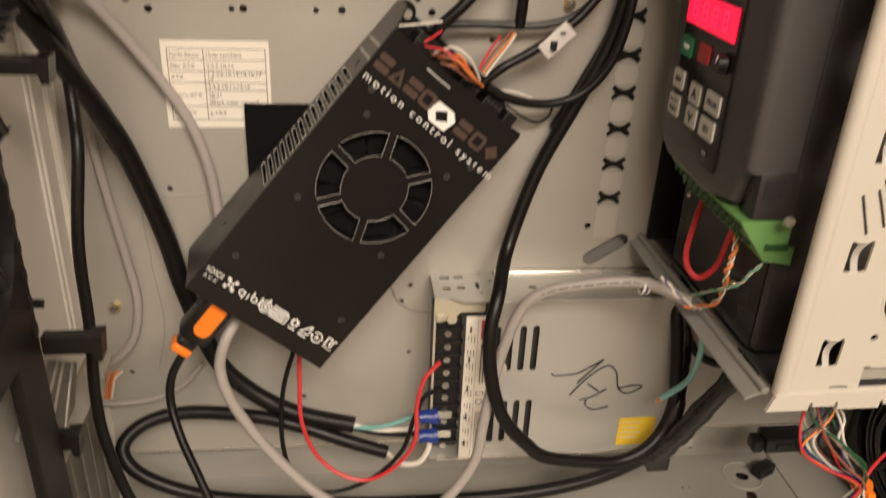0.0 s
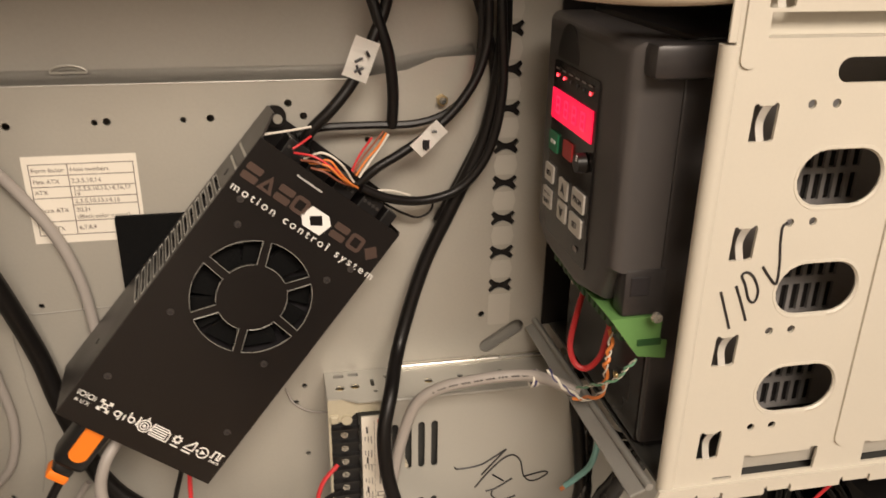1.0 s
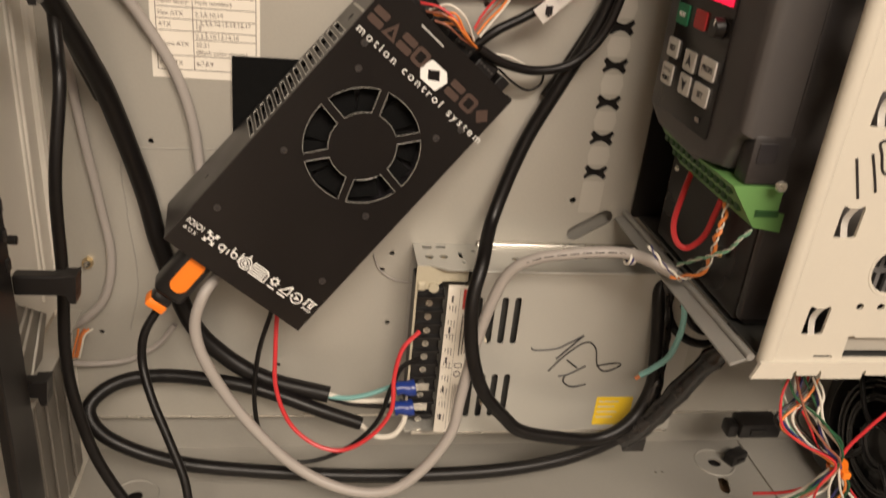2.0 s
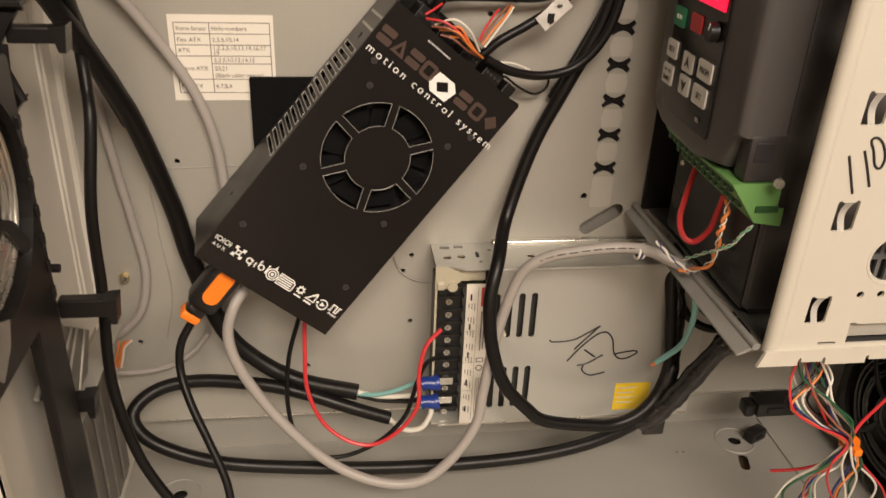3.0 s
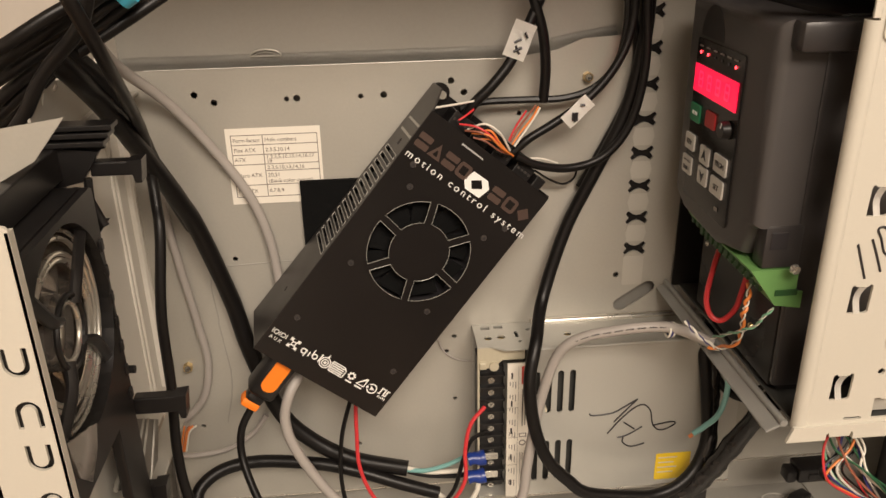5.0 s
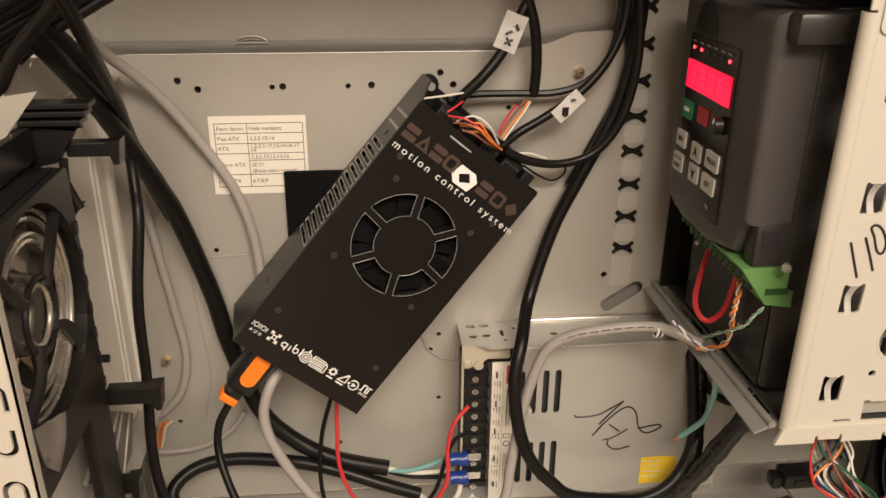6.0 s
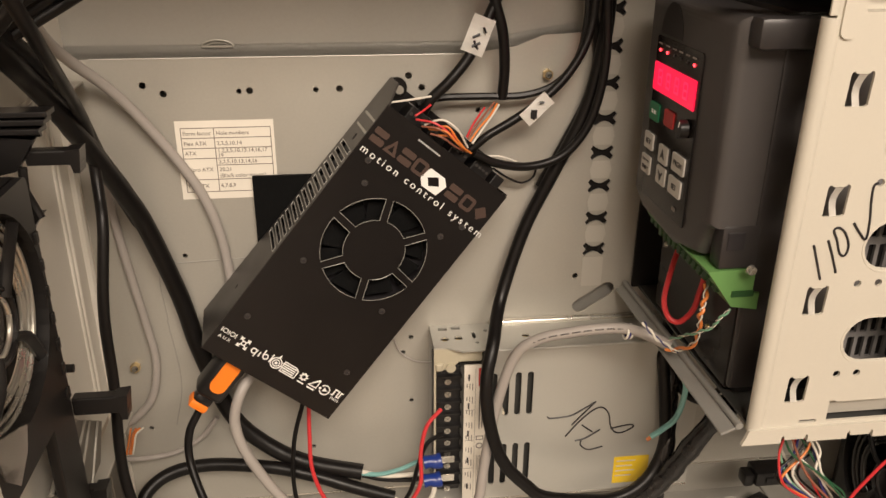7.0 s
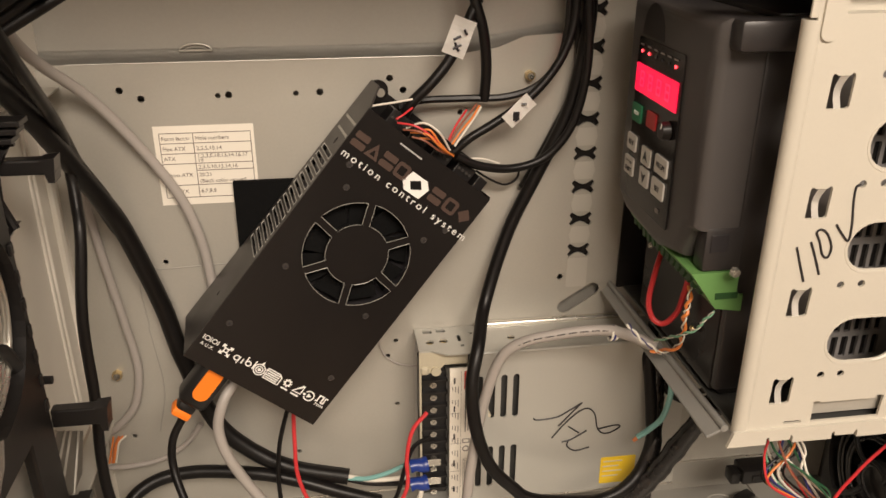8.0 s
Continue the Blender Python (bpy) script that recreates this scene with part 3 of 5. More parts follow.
part("dial_mark", plate(stadium(0.0905, 0.1480, 0.0912, 0.1500, 0.0004), (), 0.0002, UP @ Matrix.Translation((0, 0, 0.0037))), WHITEINK, pad)
part("maker_mark", plate(rect(0.0855, 0.0890, 0.1078, 0.1096), (), 0.0002, UP), GREYINK, pad, "small unreadable maker's mark")
# green terminal strip under the cover
PROFILE = [(0.1156, 0.0937), (0.1372, 0.0937), (0.1372, 0.0828), (0.1404, 0.0825), (0.1404, 0.0745), (0.1285, 0.0763)]
along_y = Matrix(((1, 0, 0, 0), (0, 0, -1, 0), (0, 1, 0, 0), (0, 0, 0, 1)))
strip = part("terminal_strip", plate(PROFILE, (), 0.0735, Matrix.Translation((0, -0.1235, 0)) @ along_y), GREEN, inverter, "green two-tier screw terminal strip")
ax, az, bx, bz = PROFILE[0] + PROFILE[5]
# Wire entries and tier gap: shade of the openings as dark green blocks.
for i in range(12):
    y = -0.0535 - 0.0058 * i
    for f in (0.22, 0.62):
        x, z = ax + (bx - ax) * f, az + (bz - az) * f
        part("wire_entry", box(x - 0.0012, x + 0.0008, y - 0.0018, y + 0.0018, z - 0.0014, z + 0.0014, 0.0003), SHADEGREEN, strip)
part("strip_gap", box(ax + 0.012, ax + 0.022, -0.1241, -0.1234, az - 0.0125, az - 0.0098), SHADEGREEN, strip)
screw("cover_screw", (0.1315, -0.1295, 0.0965), 0.0024, BRIGHT, inverter, label="bright cover screw")
screw("bay_screw", (0.1328, -0.098, 0.052), 0.0018, BRASS, inverter, (-1, 0, 0))
screw("bay_screw", (0.1328, -0.040, 0.070), 0.0016, BRIGHT, inverter, (-1, 0, 0))

# ---- switched power supply on the tray ----
PX0, PX1, PZ0, PZ1, PY = 0.0105, 0.1680, -0.0975, 0.0068, -0.032
supply = thing("power_supply", "enclosed aluminium power supply with screw terminals and scribbled cover", "power supply", Matrix.Translation((0, 0, 0)))
slots = [stadium(x, z0, x, z0 + 0.0255, 0.0018, 6) for z0 in (-0.0358, -0.0845) for x in (0.0443, 0.0513, 0.0583, 0.0653)]
cover = part("cover", plate(rect(0.0400, PX1, PZ0, PZ1), slots, 0.0010, at_face(PY)), ALU, supply, "aluminium cover with ventilation slots")
part("top_wall", plate([(PX0, 0.001), (PX1, 0.001), (PX1, -PY - 0.0012), (0.0260, -PY - 0.0012), (0.0175, -PY - 0.0060), (PX0, -PY - 0.0060)], [rrect(0.0150, 0.0204, 0.0030, 0.0068, 0.0006), rrect(0.0228, 0.0282, 0.0026, 0.0062, 0.0006), circle(0.0178, 0.0166, 0.0024, 14), circle(0.0256, 0.0160, 0.0024, 14), stadium(0.0349, 0.0112, 0.0349, 0.0165, 0.0010), circle(0.0357, 0.0222, 0.0012, 10), circle(0.0426, 0.0090, 0.0014, 10), circle(0.0646, 0.0170, 0.0023, 14), circle(0.0821, 0.0150, 0.0017, 12), circle(0.1046, 0.0140, 0.0016, 12)], 0.0010, Matrix.Translation((0, 0, PZ1)) @ Matrix.Diagonal((1, -1, 1, 1))), ALU, supply, "folded aluminium side wall with screw holes")
for x, y in ((0.0178, -0.0166), (0.0256, -0.0160), (0.0646, -0.0170)):
    part("hole_nut", rod((x, y, PZ1 - 0.0045), (x, y, PZ1 - 0.0018), 0.0026, 12), BRASS, supply, "brass nut behind a screw hole", True)
# Highlight along the back edge, put in as a bright zinc rod.
part("fold_highlight", sweep([Vector((x, -0.0016, PZ1 + 0.0006)) for x in (0.046, 0.10, PX1)], 0.0022, 10), BRIGHT, supply, "", True)
part("cover_fold", sweep([Vector((x, PY + 0.0004, PZ1 - 0.0004)) for x in (0.041, 0.10, PX1)], 0.0011, 8), ALU, supply, "", True)
part("bottom_wall", box(PX0, PX1, PY + 0.0012, -0.001, PZ0, PZ0 + 0.0010), ALU, supply)
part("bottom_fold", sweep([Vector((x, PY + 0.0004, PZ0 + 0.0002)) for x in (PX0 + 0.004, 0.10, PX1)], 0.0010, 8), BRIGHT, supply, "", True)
part("base_wall", box(PX0, PX1, -0.0012, -0.0002, PZ0, PZ1), ALU, supply)
part("end_wall", box(PX1 - 0.001, PX1, PY + 0.0012, -0.0012, PZ0 + 0.001, PZ1 - 0.001), ALU, supply)
part("interior", box(0.0420, PX1 - 0.002, -0.0260, -0.0015, PZ0 + 0.002, PZ1 - 0.002), DARKROOM, supply, "dark components behind the slots")
for i in range(8):
    part("component", rod((0.047 + 0.0025 * (i % 4), -0.0258, -0.030 - 0.007 * i), (0.047 + 0.0025 * (i % 4), -0.0300, -0.030 - 0.007 * i), 0.0020, 10), (BRIGHT, TAN, BLACKPL)[i % 3], supply)
# terminal strip
block = part("terminal_block", box(0.0120, 0.0262, -0.0240, -0.0012, PZ0 + 0.0035, -0.0080, 0.0006), BLACKPL, supply, "black ten-way screw terminal block")
PITCH = 0.00845
for i in range(10):
    z = -0.0165 - PITCH * i
    part("barrier", box(0.0118, 0.0264, -0.0275, -0.0238, z + PITCH / 2 - 0.0007, z + PITCH / 2 + 0.0007), BLACKPL, block)
    screw("terminal_screw", (0.0186, -0.0241, z), 0.0024, ZINC, block, label="dull zinc terminal screw")
part("cream_tab", rod((0.0200, -0.0275, -0.0062), (0.0200, -0.0190, -0.0062), 0.0028, 14), YELLOWED, supply, "", True)
part("cream_tab", box(0.0112, 0.0160, -0.0275, -0.0190, -0.0082, -0.0030, 0.0012), YELLOWED, supply, "yellowed plastic tab")
part("end_bracket", plate([(PX0, PZ1 - 0.001), (0.0380, PZ1 - 0.001), (0.0380, -0.0028), (0.0250, -0.0028), (0.0200, -0.0075), (0.0117, -0.0080), (0.0117, PZ0 + 0.002), (PX0, PZ0 + 0.002)], (), 0.0010, at_face(-0.0260)), YELLOWED, supply, "yellowed steel end bracket")
# printed label along the terminal side
label = part("terminal_label", plate(rect(0.0270, 0.0398, PZ0 + 0.001, -0.0020), (), 0.0010, at_face(PY - 0.0001)), PAPER, supply, "white printed terminal label")
F = at_face(PY - 0.0002)
part("red_mark", plate(rrect(0.0352, 0.0392, -0.0160, -0.0040, 0.0004), (), 0.0002, F), RED, label, "red square emblem")
for i in range(5):
    part("legend_bar", plate(rect(0.0292, 0.0302, -0.012 - 0.019 * i, -0.008 - 0.019 * i), (), 0.0002, F), INK, label)
for i in range(5):
    part("legend_bar", plate(rect(0.0358 + 0.0016 * (i % 3), 0.0364 + 0.0016 * (i % 3), -0.045 + 0.0006 * i, -0.019 - 0.001 * (i % 2)), (), 0.0002, F), GREYINK, label)
for i in range(9):
    for j in range(3):
        part("legend_bar", plate(rect(0.0284 + 0.0016 * j, 0.0289 + 0.0016 * j, -0.0165 - 0.0088 * i - 0.001 * j, -0.0140 - 0.0088 * i), (), 0.0002, F), GREYINK, label)
for i in range(4):
    part("legend_bar", plate(rect(0.0350 + 0.0009 * i, 0.0353 + 0.0009 * i, -0.0900 + 0.002 * (i % 2), -0.0640), (), 0.0002, F), GREYINK, label)
part("legend_line", plate(rect(0.0334, 0.0336, -0.0950, -0.0040), (), 0.0002, F), GREYINK, label)
for z in (-0.032, -0.053, -0.073):
    part("legend_line", plate(rect(0.0275, 0.0334, z, z + 0.0002), (), 0.0002, F), GREYINK, label)
part("legend_seal", plate(circle(0.0365, -0.0570, 0.0021), [circle(0.0365, -0.0570, 0.0014)], 0.0002, F), GREYINK, label)
part("legend_seal", plate(rrect(0.0344, 0.0388, -0.0530, -0.0500, 0.0003), [rrect(0.0350, 0.0382, -0.0525, -0.0505, 0.0002)], 0.0002, F), GREYINK, label)
# handwriting
pen = [[(0.0764, -0.0399), (0.0788, -0.0413), (0.0902, -0.0404), (0.0978, -0.0363), (0.1051, -0.0317)], [(0.1051, -0.0317), (0.0987, -0.0388), (0.0916, -0.047)], [(0.0882, -0.055), (0.0956, -0.0454), (0.1038, -0.0376), (0.1095, -0.0362), (0.1137, -0.041), (0.1154, -0.0494), (0.1187, -0.0543), (0.1236, -0.0548), (0.1297, -0.0512), (0.1267, -0.0497), (0.1156, -0.0515)], [(0.0979, -0.0477), (0.1045, -0.0529)], [(0.1093, -0.0517), (0.1006, -0.057), (0.0944, -0.0585)], [(0.0982, -0.0581), (0.0981, -0.0622), (0.1033, -0.0657), (0.1117, -0.064)]]
part("handwriting", strokes(pen, 0.00045, F), INK, cover, "black marker scribble", True)
tag = part("warning_label", plate(rrect(0.1200, 0.1420, -0.0925, -0.0730, 0.0008), (), 0.0002, at_face(PY - 0.0003)), YELLOW, supply, "yellow warning label")
for i in range(4):
    part("legend_bar", plate(rect(0.1215, 0.1335 - 0.002 * (i % 2), -0.0765 - 0.0036 * i, -0.0756 - 0.0036 * i), (), 0.0001, at_face(PY - 0.0005)), TAN, tag)

# ---- motor controller box, lying askew on the tray ----
xv, yv = Vector((0.7631, 0.0586, -0.6436)).normalized(), Vector((0.6351, 0.1167, 0.7636)).normalized()
zv = xv.cross(yv)
W, LEN, THICK = 0.0789, 0.1526, 0.0300
BOXM = Matrix.Translation((-0.1096, -0.0531, 0.0309)) @ Matrix((xv, yv, zv)).transposed().to_4x4()
ctrl = thing("motor_controller", "black metal motor controller box with round fan grille", "controller", BOXM)


def cpart(name, bm, mat, parent=None, label="", smooth=False):
    return part(name, bm, mat, parent or ctrl, label, smooth)


FX, FY, FR0, FR1 = 0.0399, 0.0903, 0.0160, 0.0274
segs = []
for k in range(6):
    a0, a1 = radians(60 * k + 55), radians(60 * k + 107)
    g = radians(0.8)
    ring = [(FX + FR1 * math.cos(a0 + (a1 - a0) * i / 10), FY + FR1 * math.sin(a0 + (a1 - a0) * i / 10)) for i in range(11)]
    inner = [(FX + FR0 * math.cos(a1 - g * 4 - (a1 - a0 - g * 8) * i / 7), FY + FR0 * math.sin(a1 - g * 4 - (a1 - a0 - g * 8) * i / 7)) for i in range(8)]
    segs.append(ring + inner)
lid = cpart("lid", plate(rect(0, W, 0, LEN), segs, 0.0012), ANODISED, None, "satin black lid")
for s in segs:
    cpart("grille_rim", sweep([Vector((x, y, 0.00002)) for x, y in s + s[:1]], 0.00014, 5), ALU, lid, "thin pale edge of a grille opening")
cpart("fan_hub", rod((FX, FY, -0.0135), (FX, FY, -0.0062), 0.0152, 28), VELCRO, None, "", True)
for k in range(9):
    a = 2 * math.pi * k / 9
    b = plate([(0.0135, -0.0050), (0.0264, -0.0105), (0.0276, 0.0055), (0.0135, 0.0052)], (), 0.0006, Matrix.Translation((FX, FY, -0.0072)) @ Matrix.Rotation(a, 4, "Z") @ Matrix.Rotation(radians(7), 4, "X"))
    cpart("fan_blade", b, VELCRO)
cpart("fan_well", box(0.004, W - 0.004, FY - 0.035, FY + 0.035, -0.0140, -0.0135), INK)
# side wall with slots, other walls, base
LOW = 0.0455
louvre = []
for i in range(14):
    y = 0.0600 + 0.0047 * i
    deep = LOW + (THICK - LOW) * y / LEN
    louvre.append([(-deep * 0.90, y), (-deep * 0.13, y), (-deep * 0.13, y + 0.0026), (-deep * 0.90, y + 0.0026)])
louvre += [circle(-0.0200, 0.0300, 0.0015, 10), circle(-0.0150, 0.1295, 0.0020, 12)]
LEFT = Matrix(((0, 0, -1, 0), (0, 1, 0, 0), (1, 0, 0, 0), (0, 0, 0, 1)))
WEDGE = [(-LOW, 0), (-0.0013, 0), (-0.0013, LEN + 0.0010), (-0.0120, LEN + 0.0110), (-THICK, LEN + 0.0110)]
cpart("side_wall", plate(WEDGE, louvre, 0.0010, LEFT), SIDEMETAL, None, "worn black side wall with louvre slots")
for k in louvre[:14]:
    cpart("louvre_rim", sweep([Vector((-0.0001, y, x)) for x, y in k + k[:1]], 0.00022, 5), ALU, None, "thin bright slot edge")
cpart("wall_fold", sweep([Vector((0.0003, LEN * k / 2, -0.0007)) for k in range(3)], 0.0006, 8), SIDEMETAL)
for y in (0.1345, 0.1415):
    cpart("stripe", box(-0.0004, -0.0001, y, y + 0.0013, -0.0270, -0.0016), ALU)
cpart("side_wall", plate(WEDGE[:3] + [(-THICK, LEN)], (), 0.0010, Matrix.Translation((W - 0.0010, 0, 0)) @ LEFT), ANODISED)
cpart("end_wall", box(0.0012, W - 0.0012, 0.0, 0.0010, -LOW, -0.0013), ANODISED, None, "black end wall with cable openings")
bm = box(0.0, W, 0.0, LEN + 0.0110, -0.0010, 0.0)
bmesh.ops.transform(bm, matrix=Matrix.Translation((0, 0, -LOW)) @ Matrix.Rotation(math.atan2(LOW - THICK, LEN + 0.011), 4, "X"), verts=bm.verts)
cpart("base", bm, BLACKPL)
cpart("interior", box(0.003, W - 0.003, 0.004, LEN - 0.0100, -0.0255, -0.0150), INK)
# Added black strip gives the louvre slots their shade.
cpart("louvre_blocker", box(0.0013, 0.0021, 0.004, LEN - 0.012, -0.0245, -0.0016), INK, None, "black blocker added so the louvres look dark")
cpart("corner_ear", rod((0.0056, LEN + 0.0085, -THICK - 0.001), (0.0056, LEN + 0.0085, -THICK + 0.0008), 0.0054, 20), ANODISED, None, "rounded mounting ear", True)
cpart("ear_screw", rod((0.0072, LEN + 0.0085, -THICK), (0.0072, LEN + 0.0085, -THICK + 0.0020), 0.0022, 14), BRIGHT, None, "zinc screw", True)
for i, x in enumerate((0.0180, 0.0320, 0.0470, 0.0620)):
    c = cpart("connector", box(x - 0.0055, x + 0.0055, LEN - 0.008, LEN + 0.0070, -0.0235, -0.0095, 0.0006), BLACKPL, None, "black plug-in connector")
    for j in range(4):
        cpart("plug_screw", rod((x - 0.0036 + 0.0024 * j, LEN + 0.0030, -0.0096), (x - 0.0036 + 0.0024 * j, LEN + 0.0030, -0.0090), 0.0008, 8), SIDEMETAL, c)
cpart("connector", box(0.0700, 0.0760, LEN - 0.004, LEN + 0.0060, -0.0200, -0.0090, 0.0006), BLACKPL)
for x, y in ((0.0087, 0.1254), (0.0143, 0.1154), (0.0138, 0.0660), (0.0086, 0.0264), (0.0697, 0.1263), (0.0635, 0.1158), (0.0640, 0.0660), (0.0703, 0.0278)):
    s = rod((x, y, 0.0), (x, y, 0.0005), 0.0017, 14, None, 0.0014)
    sc = cpart("lid_screw", s, SIDEMETAL, lid, "black recessed lid screw", True)
    cpart("screw_socket", rod((x, y, 0.0004), (x, y, 0.00065), 0.0008, 6), INK, sc)
# printing on the lid
T = 0.0001


def ink(name, outer, holes, mat, parent=lid):
    return cpart(name, plate(outer, holes, 0.0002, Matrix.Translation((0, 0, T))), mat, parent)


lettering("motion control system", 0.0055, WHITEINK, lid, Matrix.Translation((0.0018, 0.1270, T)), space=1.45, wide=1.05)


def ring(x, y, w, h):
    ink("wordmark_shape", rrect(x, x + w, y, y + h, 0.0020), [rrect(x + 0.0018, x + w - 0.0018, y + 0.0018, y + h - 0.0018, 0.0006)], BRONZEINK)


def stack(x, y, w, h):
    for k in (0.0, 0.56):
        ink("wordmark_shape", rrect(x, x + w, y + h * k, y + h * (k + 0.42), 0.0009), [], BRONZEINK)


def peak(x, y, w, h):
    ink("wordmark_shape", [(x, y), (x + w, y), (x + w * 0.5, y + h)], [[(x + w * 0.30, y + h * 0.16), (x + w * 0.70, y + h * 0.16), (x + w * 0.5, y + h * 0.62)]], BRONZEINK)


def lozenge(x, y, w, h):
    ink("wordmark_shape", [(x, y + h / 2), (x + w / 2, y), (x + w, y + h / 2), (x + w / 2, y + h)], [], BRONZEINK)


# plain shapes in place of the maker's wordmark, and its emblem
for shape, x in ((stack, 0.0022), (peak, 0.0108), (stack, 0.0194), (ring, 0.0280), (stack, 0.0505), (ring, 0.0598), (lozenge, 0.0690)):
    shape(x, 0.1338, 0.0078, 0.0080)
ink("emblem", [(0.0348, 0.1345), (0.0382, 0.1310), (0.0474, 0.1312), (0.0492, 0.1378), (0.0458, 0.1410), (0.0366, 0.1408)], [[(0.0382, 0.1362), (0.0412, 0.1328), (0.0460, 0.1358), (0.0428, 0.1394)]], WHITEINK)
for i in range(12):
    ink("serial_bar", rect(0.0226 + 0.00118 * i, 0.0232 + 0.00118 * i, 0.1478, 0.1486), [], WHITEINK)
# row of port symbols
ROW = 0.0131


def sym(name, outer, holes=()):
    return ink(name, [(x, y + ROW) for x, y in outer], [[(x, y + ROW) for x, y in h] for h in holes], WHITEINK)


lettering("IOIOI", 0.0038, WHITEINK, lid, Matrix.Translation((0.0018, ROW - 0.0001, T)))
lettering("A U X", 0.0026, WHITEINK, lid, Matrix.Translation((0.0026, ROW - 0.0033, T)))
for k in range(4):
    a = radians(45 + 90 * k)
    d = Vector((math.cos(a), math.sin(a)))
    n = Vector((-d.y, d.x))
    pts = [d * 0.0013 + n * 0.0004, d * 0.0013 - n * 0.0004, d * 0.0025 - n * 0.0004, d * 0.0025 - n * 0.0014, d * 0.0042, d * 0.0025 + n * 0.0014, d * 0.0025 + n * 0.0004]
    sym("arrow_symbol", [(0.0157 + q.x, q.y) for q in pts])
sym("arrow_ring", circle(0.0157, 0, 0.0014, 14), [circle(0.0157, 0, 0.0008, 12)])
# four plain shapes in place of the firmware's name
sym("wordmark_shape", circle(0.0224, -0.0006, 0.0017, 16), [circle(0.0224, -0.0006, 0.0010, 14)])
sym("wordmark_shape", stadium(0.0239, 0.0006, 0.0236, -0.0030, 0.00035, 4))
sym("wordmark_shape", stadium(0.0258, 0.0004, 0.0258, -0.0020, 0.00035, 4))
sym("wordmark_shape", circle(0.0292, -0.0004, 0.0017, 16), [circle(0.0292, -0.0004, 0.0010, 14)])
sym("wordmark_shape", stadium(0.0277, 0.0028, 0.0277, -0.0004, 0.00035, 4))
sym("wordmark_shape", stadium(0.0324, 0.0028, 0.0322, -0.0018, 0.00035, 4))
# dial with a drop, page stack, lamp, probe, turning arrow, pulse
for r in (0.0033, 0.0021):
    sym("dial_symbol", circle(0.0358, -0.0004, r, 22), [circle(0.0358, -0.0004, r - 0.0006, 20)])
sym("dial_symbol", circle(0.0358, -0.0004, 0.0009, 12))
sym("dial_symbol", [(0.0350, 0.0024), (0.0367, 0.0024), (0.0360, 0.0050)])
sym("page_symbol", [(0.0394, -0.0002), (0.0394, 0.0030), (0.0470, 0.0030), (0.0488, 0.0014), (0.0488, -0.0030), (0.0480, -0.0034), (0.0394, -0.0034)], [[(0.0400, -0.0028), (0.0482, -0.0028), (0.0482, 0.0010), (0.0466, 0.0024), (0.0400, 0.0024)]])
for i in range(4):
    sym("page_bar", rect(0.0390 if i % 2 else 0.0404, 0.0474, -0.0024 + 0.0012 * i, -0.0017 + 0.0012 * i))
sym("lamp_symbol", [(0.0527 + (0.0025 if i % 4 < 2 else 0.0018) * math.cos(2 * math.pi * i / 32), 0.0006 + (0.0025 if i % 4 < 2 else 0.0018) * math.sin(2 * math.pi * i / 32)) for i in range(32)], [circle(0.0527, 0.0006, 0.0011, 14)])
sym("symbol_bar", rect(0.0508, 0.0548, -0.0034, -0.0026))
sym("probe_symbol", [(0.0566, -0.0018), (0.0622, -0.0018), (0.0622, 0.0036), (0.0610, 0.0036)], [[(0.0578, -0.0012), (0.0616, -0.0012), (0.0616, 0.0026)]])
sym("symbol_bar", rect(0.0570, 0.0616, -0.0036, -0.0027))
turn = [radians(-150 + 30 * i) for i in range(11)]
sym("turn_symbol", [(0.0666 + 0.0031 * math.cos(a), 0.0031 * math.sin(a)) for a in turn] + [(0.0666 + 0.0024 * math.cos(a), 0.0024 * math.sin(a)) for a in turn[::-1]])
sym("turn_symbol", [(0.0657, -0.0013), (0.0682, 0.0), (0.0657, 0.0013)])
sym("turn_symbol", circle(0.0638, -0.0002, 0.0008, 10))
sym("pulse_symbol", [(0.0706, -0.0006), (0.0722, -0.0006), (0.0722, 0.0030), (0.0738, 0.0030), (0.0738, -0.0006), (0.0760, -0.0006), (0.0760, 0.0028), (0.0770, 0.0028), (0.0770, 0.0035), (0.0752, 0.0035), (0.0752, 0.0001), (0.0746, 0.0001), (0.0746, 0.0037), (0.0714, 0.0037), (0.0714, 0.0001), (0.0706, 0.0001)])
lettering("PWM", 0.0022, WHITEINK, lid, Matrix.Translation((0.0716, ROW - 0.0028, T)))
# orange plug with its strain relief, pushed into the end wall
plug = thing("usb_plug", "black moulded plug with an orange inlay", "plug", BOXM @ Matrix.Translation((0.0028, 0.0011, 0)))
cpart("plug_body", box(0.0098, 0.0260, -0.0275, -0.0006, -0.0215, -0.0060, 0.0035, None, 3), BLACKPL, plug, "", True)
cpart("plug_inlay", plate(rrect(0.0136, 0.0224, -0.0215, -0.0008, 0.0042, 6), (), 0.0014, Matrix.Translation((0, 0, -0.0053))), ORANGE, plug, "bright orange inlay")
cpart("strain_relief", box(0.0128, 0.0228, -0.0335, -0.0275, -0.0185, -0.0090, 0.0020), BLACKPL, plug, "", True)
cpart("relief_cap", box(0.0122, 0.0226, -0.0368, -0.0318, -0.0190, -0.0085, 0.0015), ORANGE, plug, "orange end cap", True)
cpart("cable_grommet", rod((0.0310, -0.0012, -0.0120), (0.0310, 0.0010, -0.0120), 0.0042, 16), BRIGHT, ctrl, "small metal bush", True)

# ---- things on the tray ----
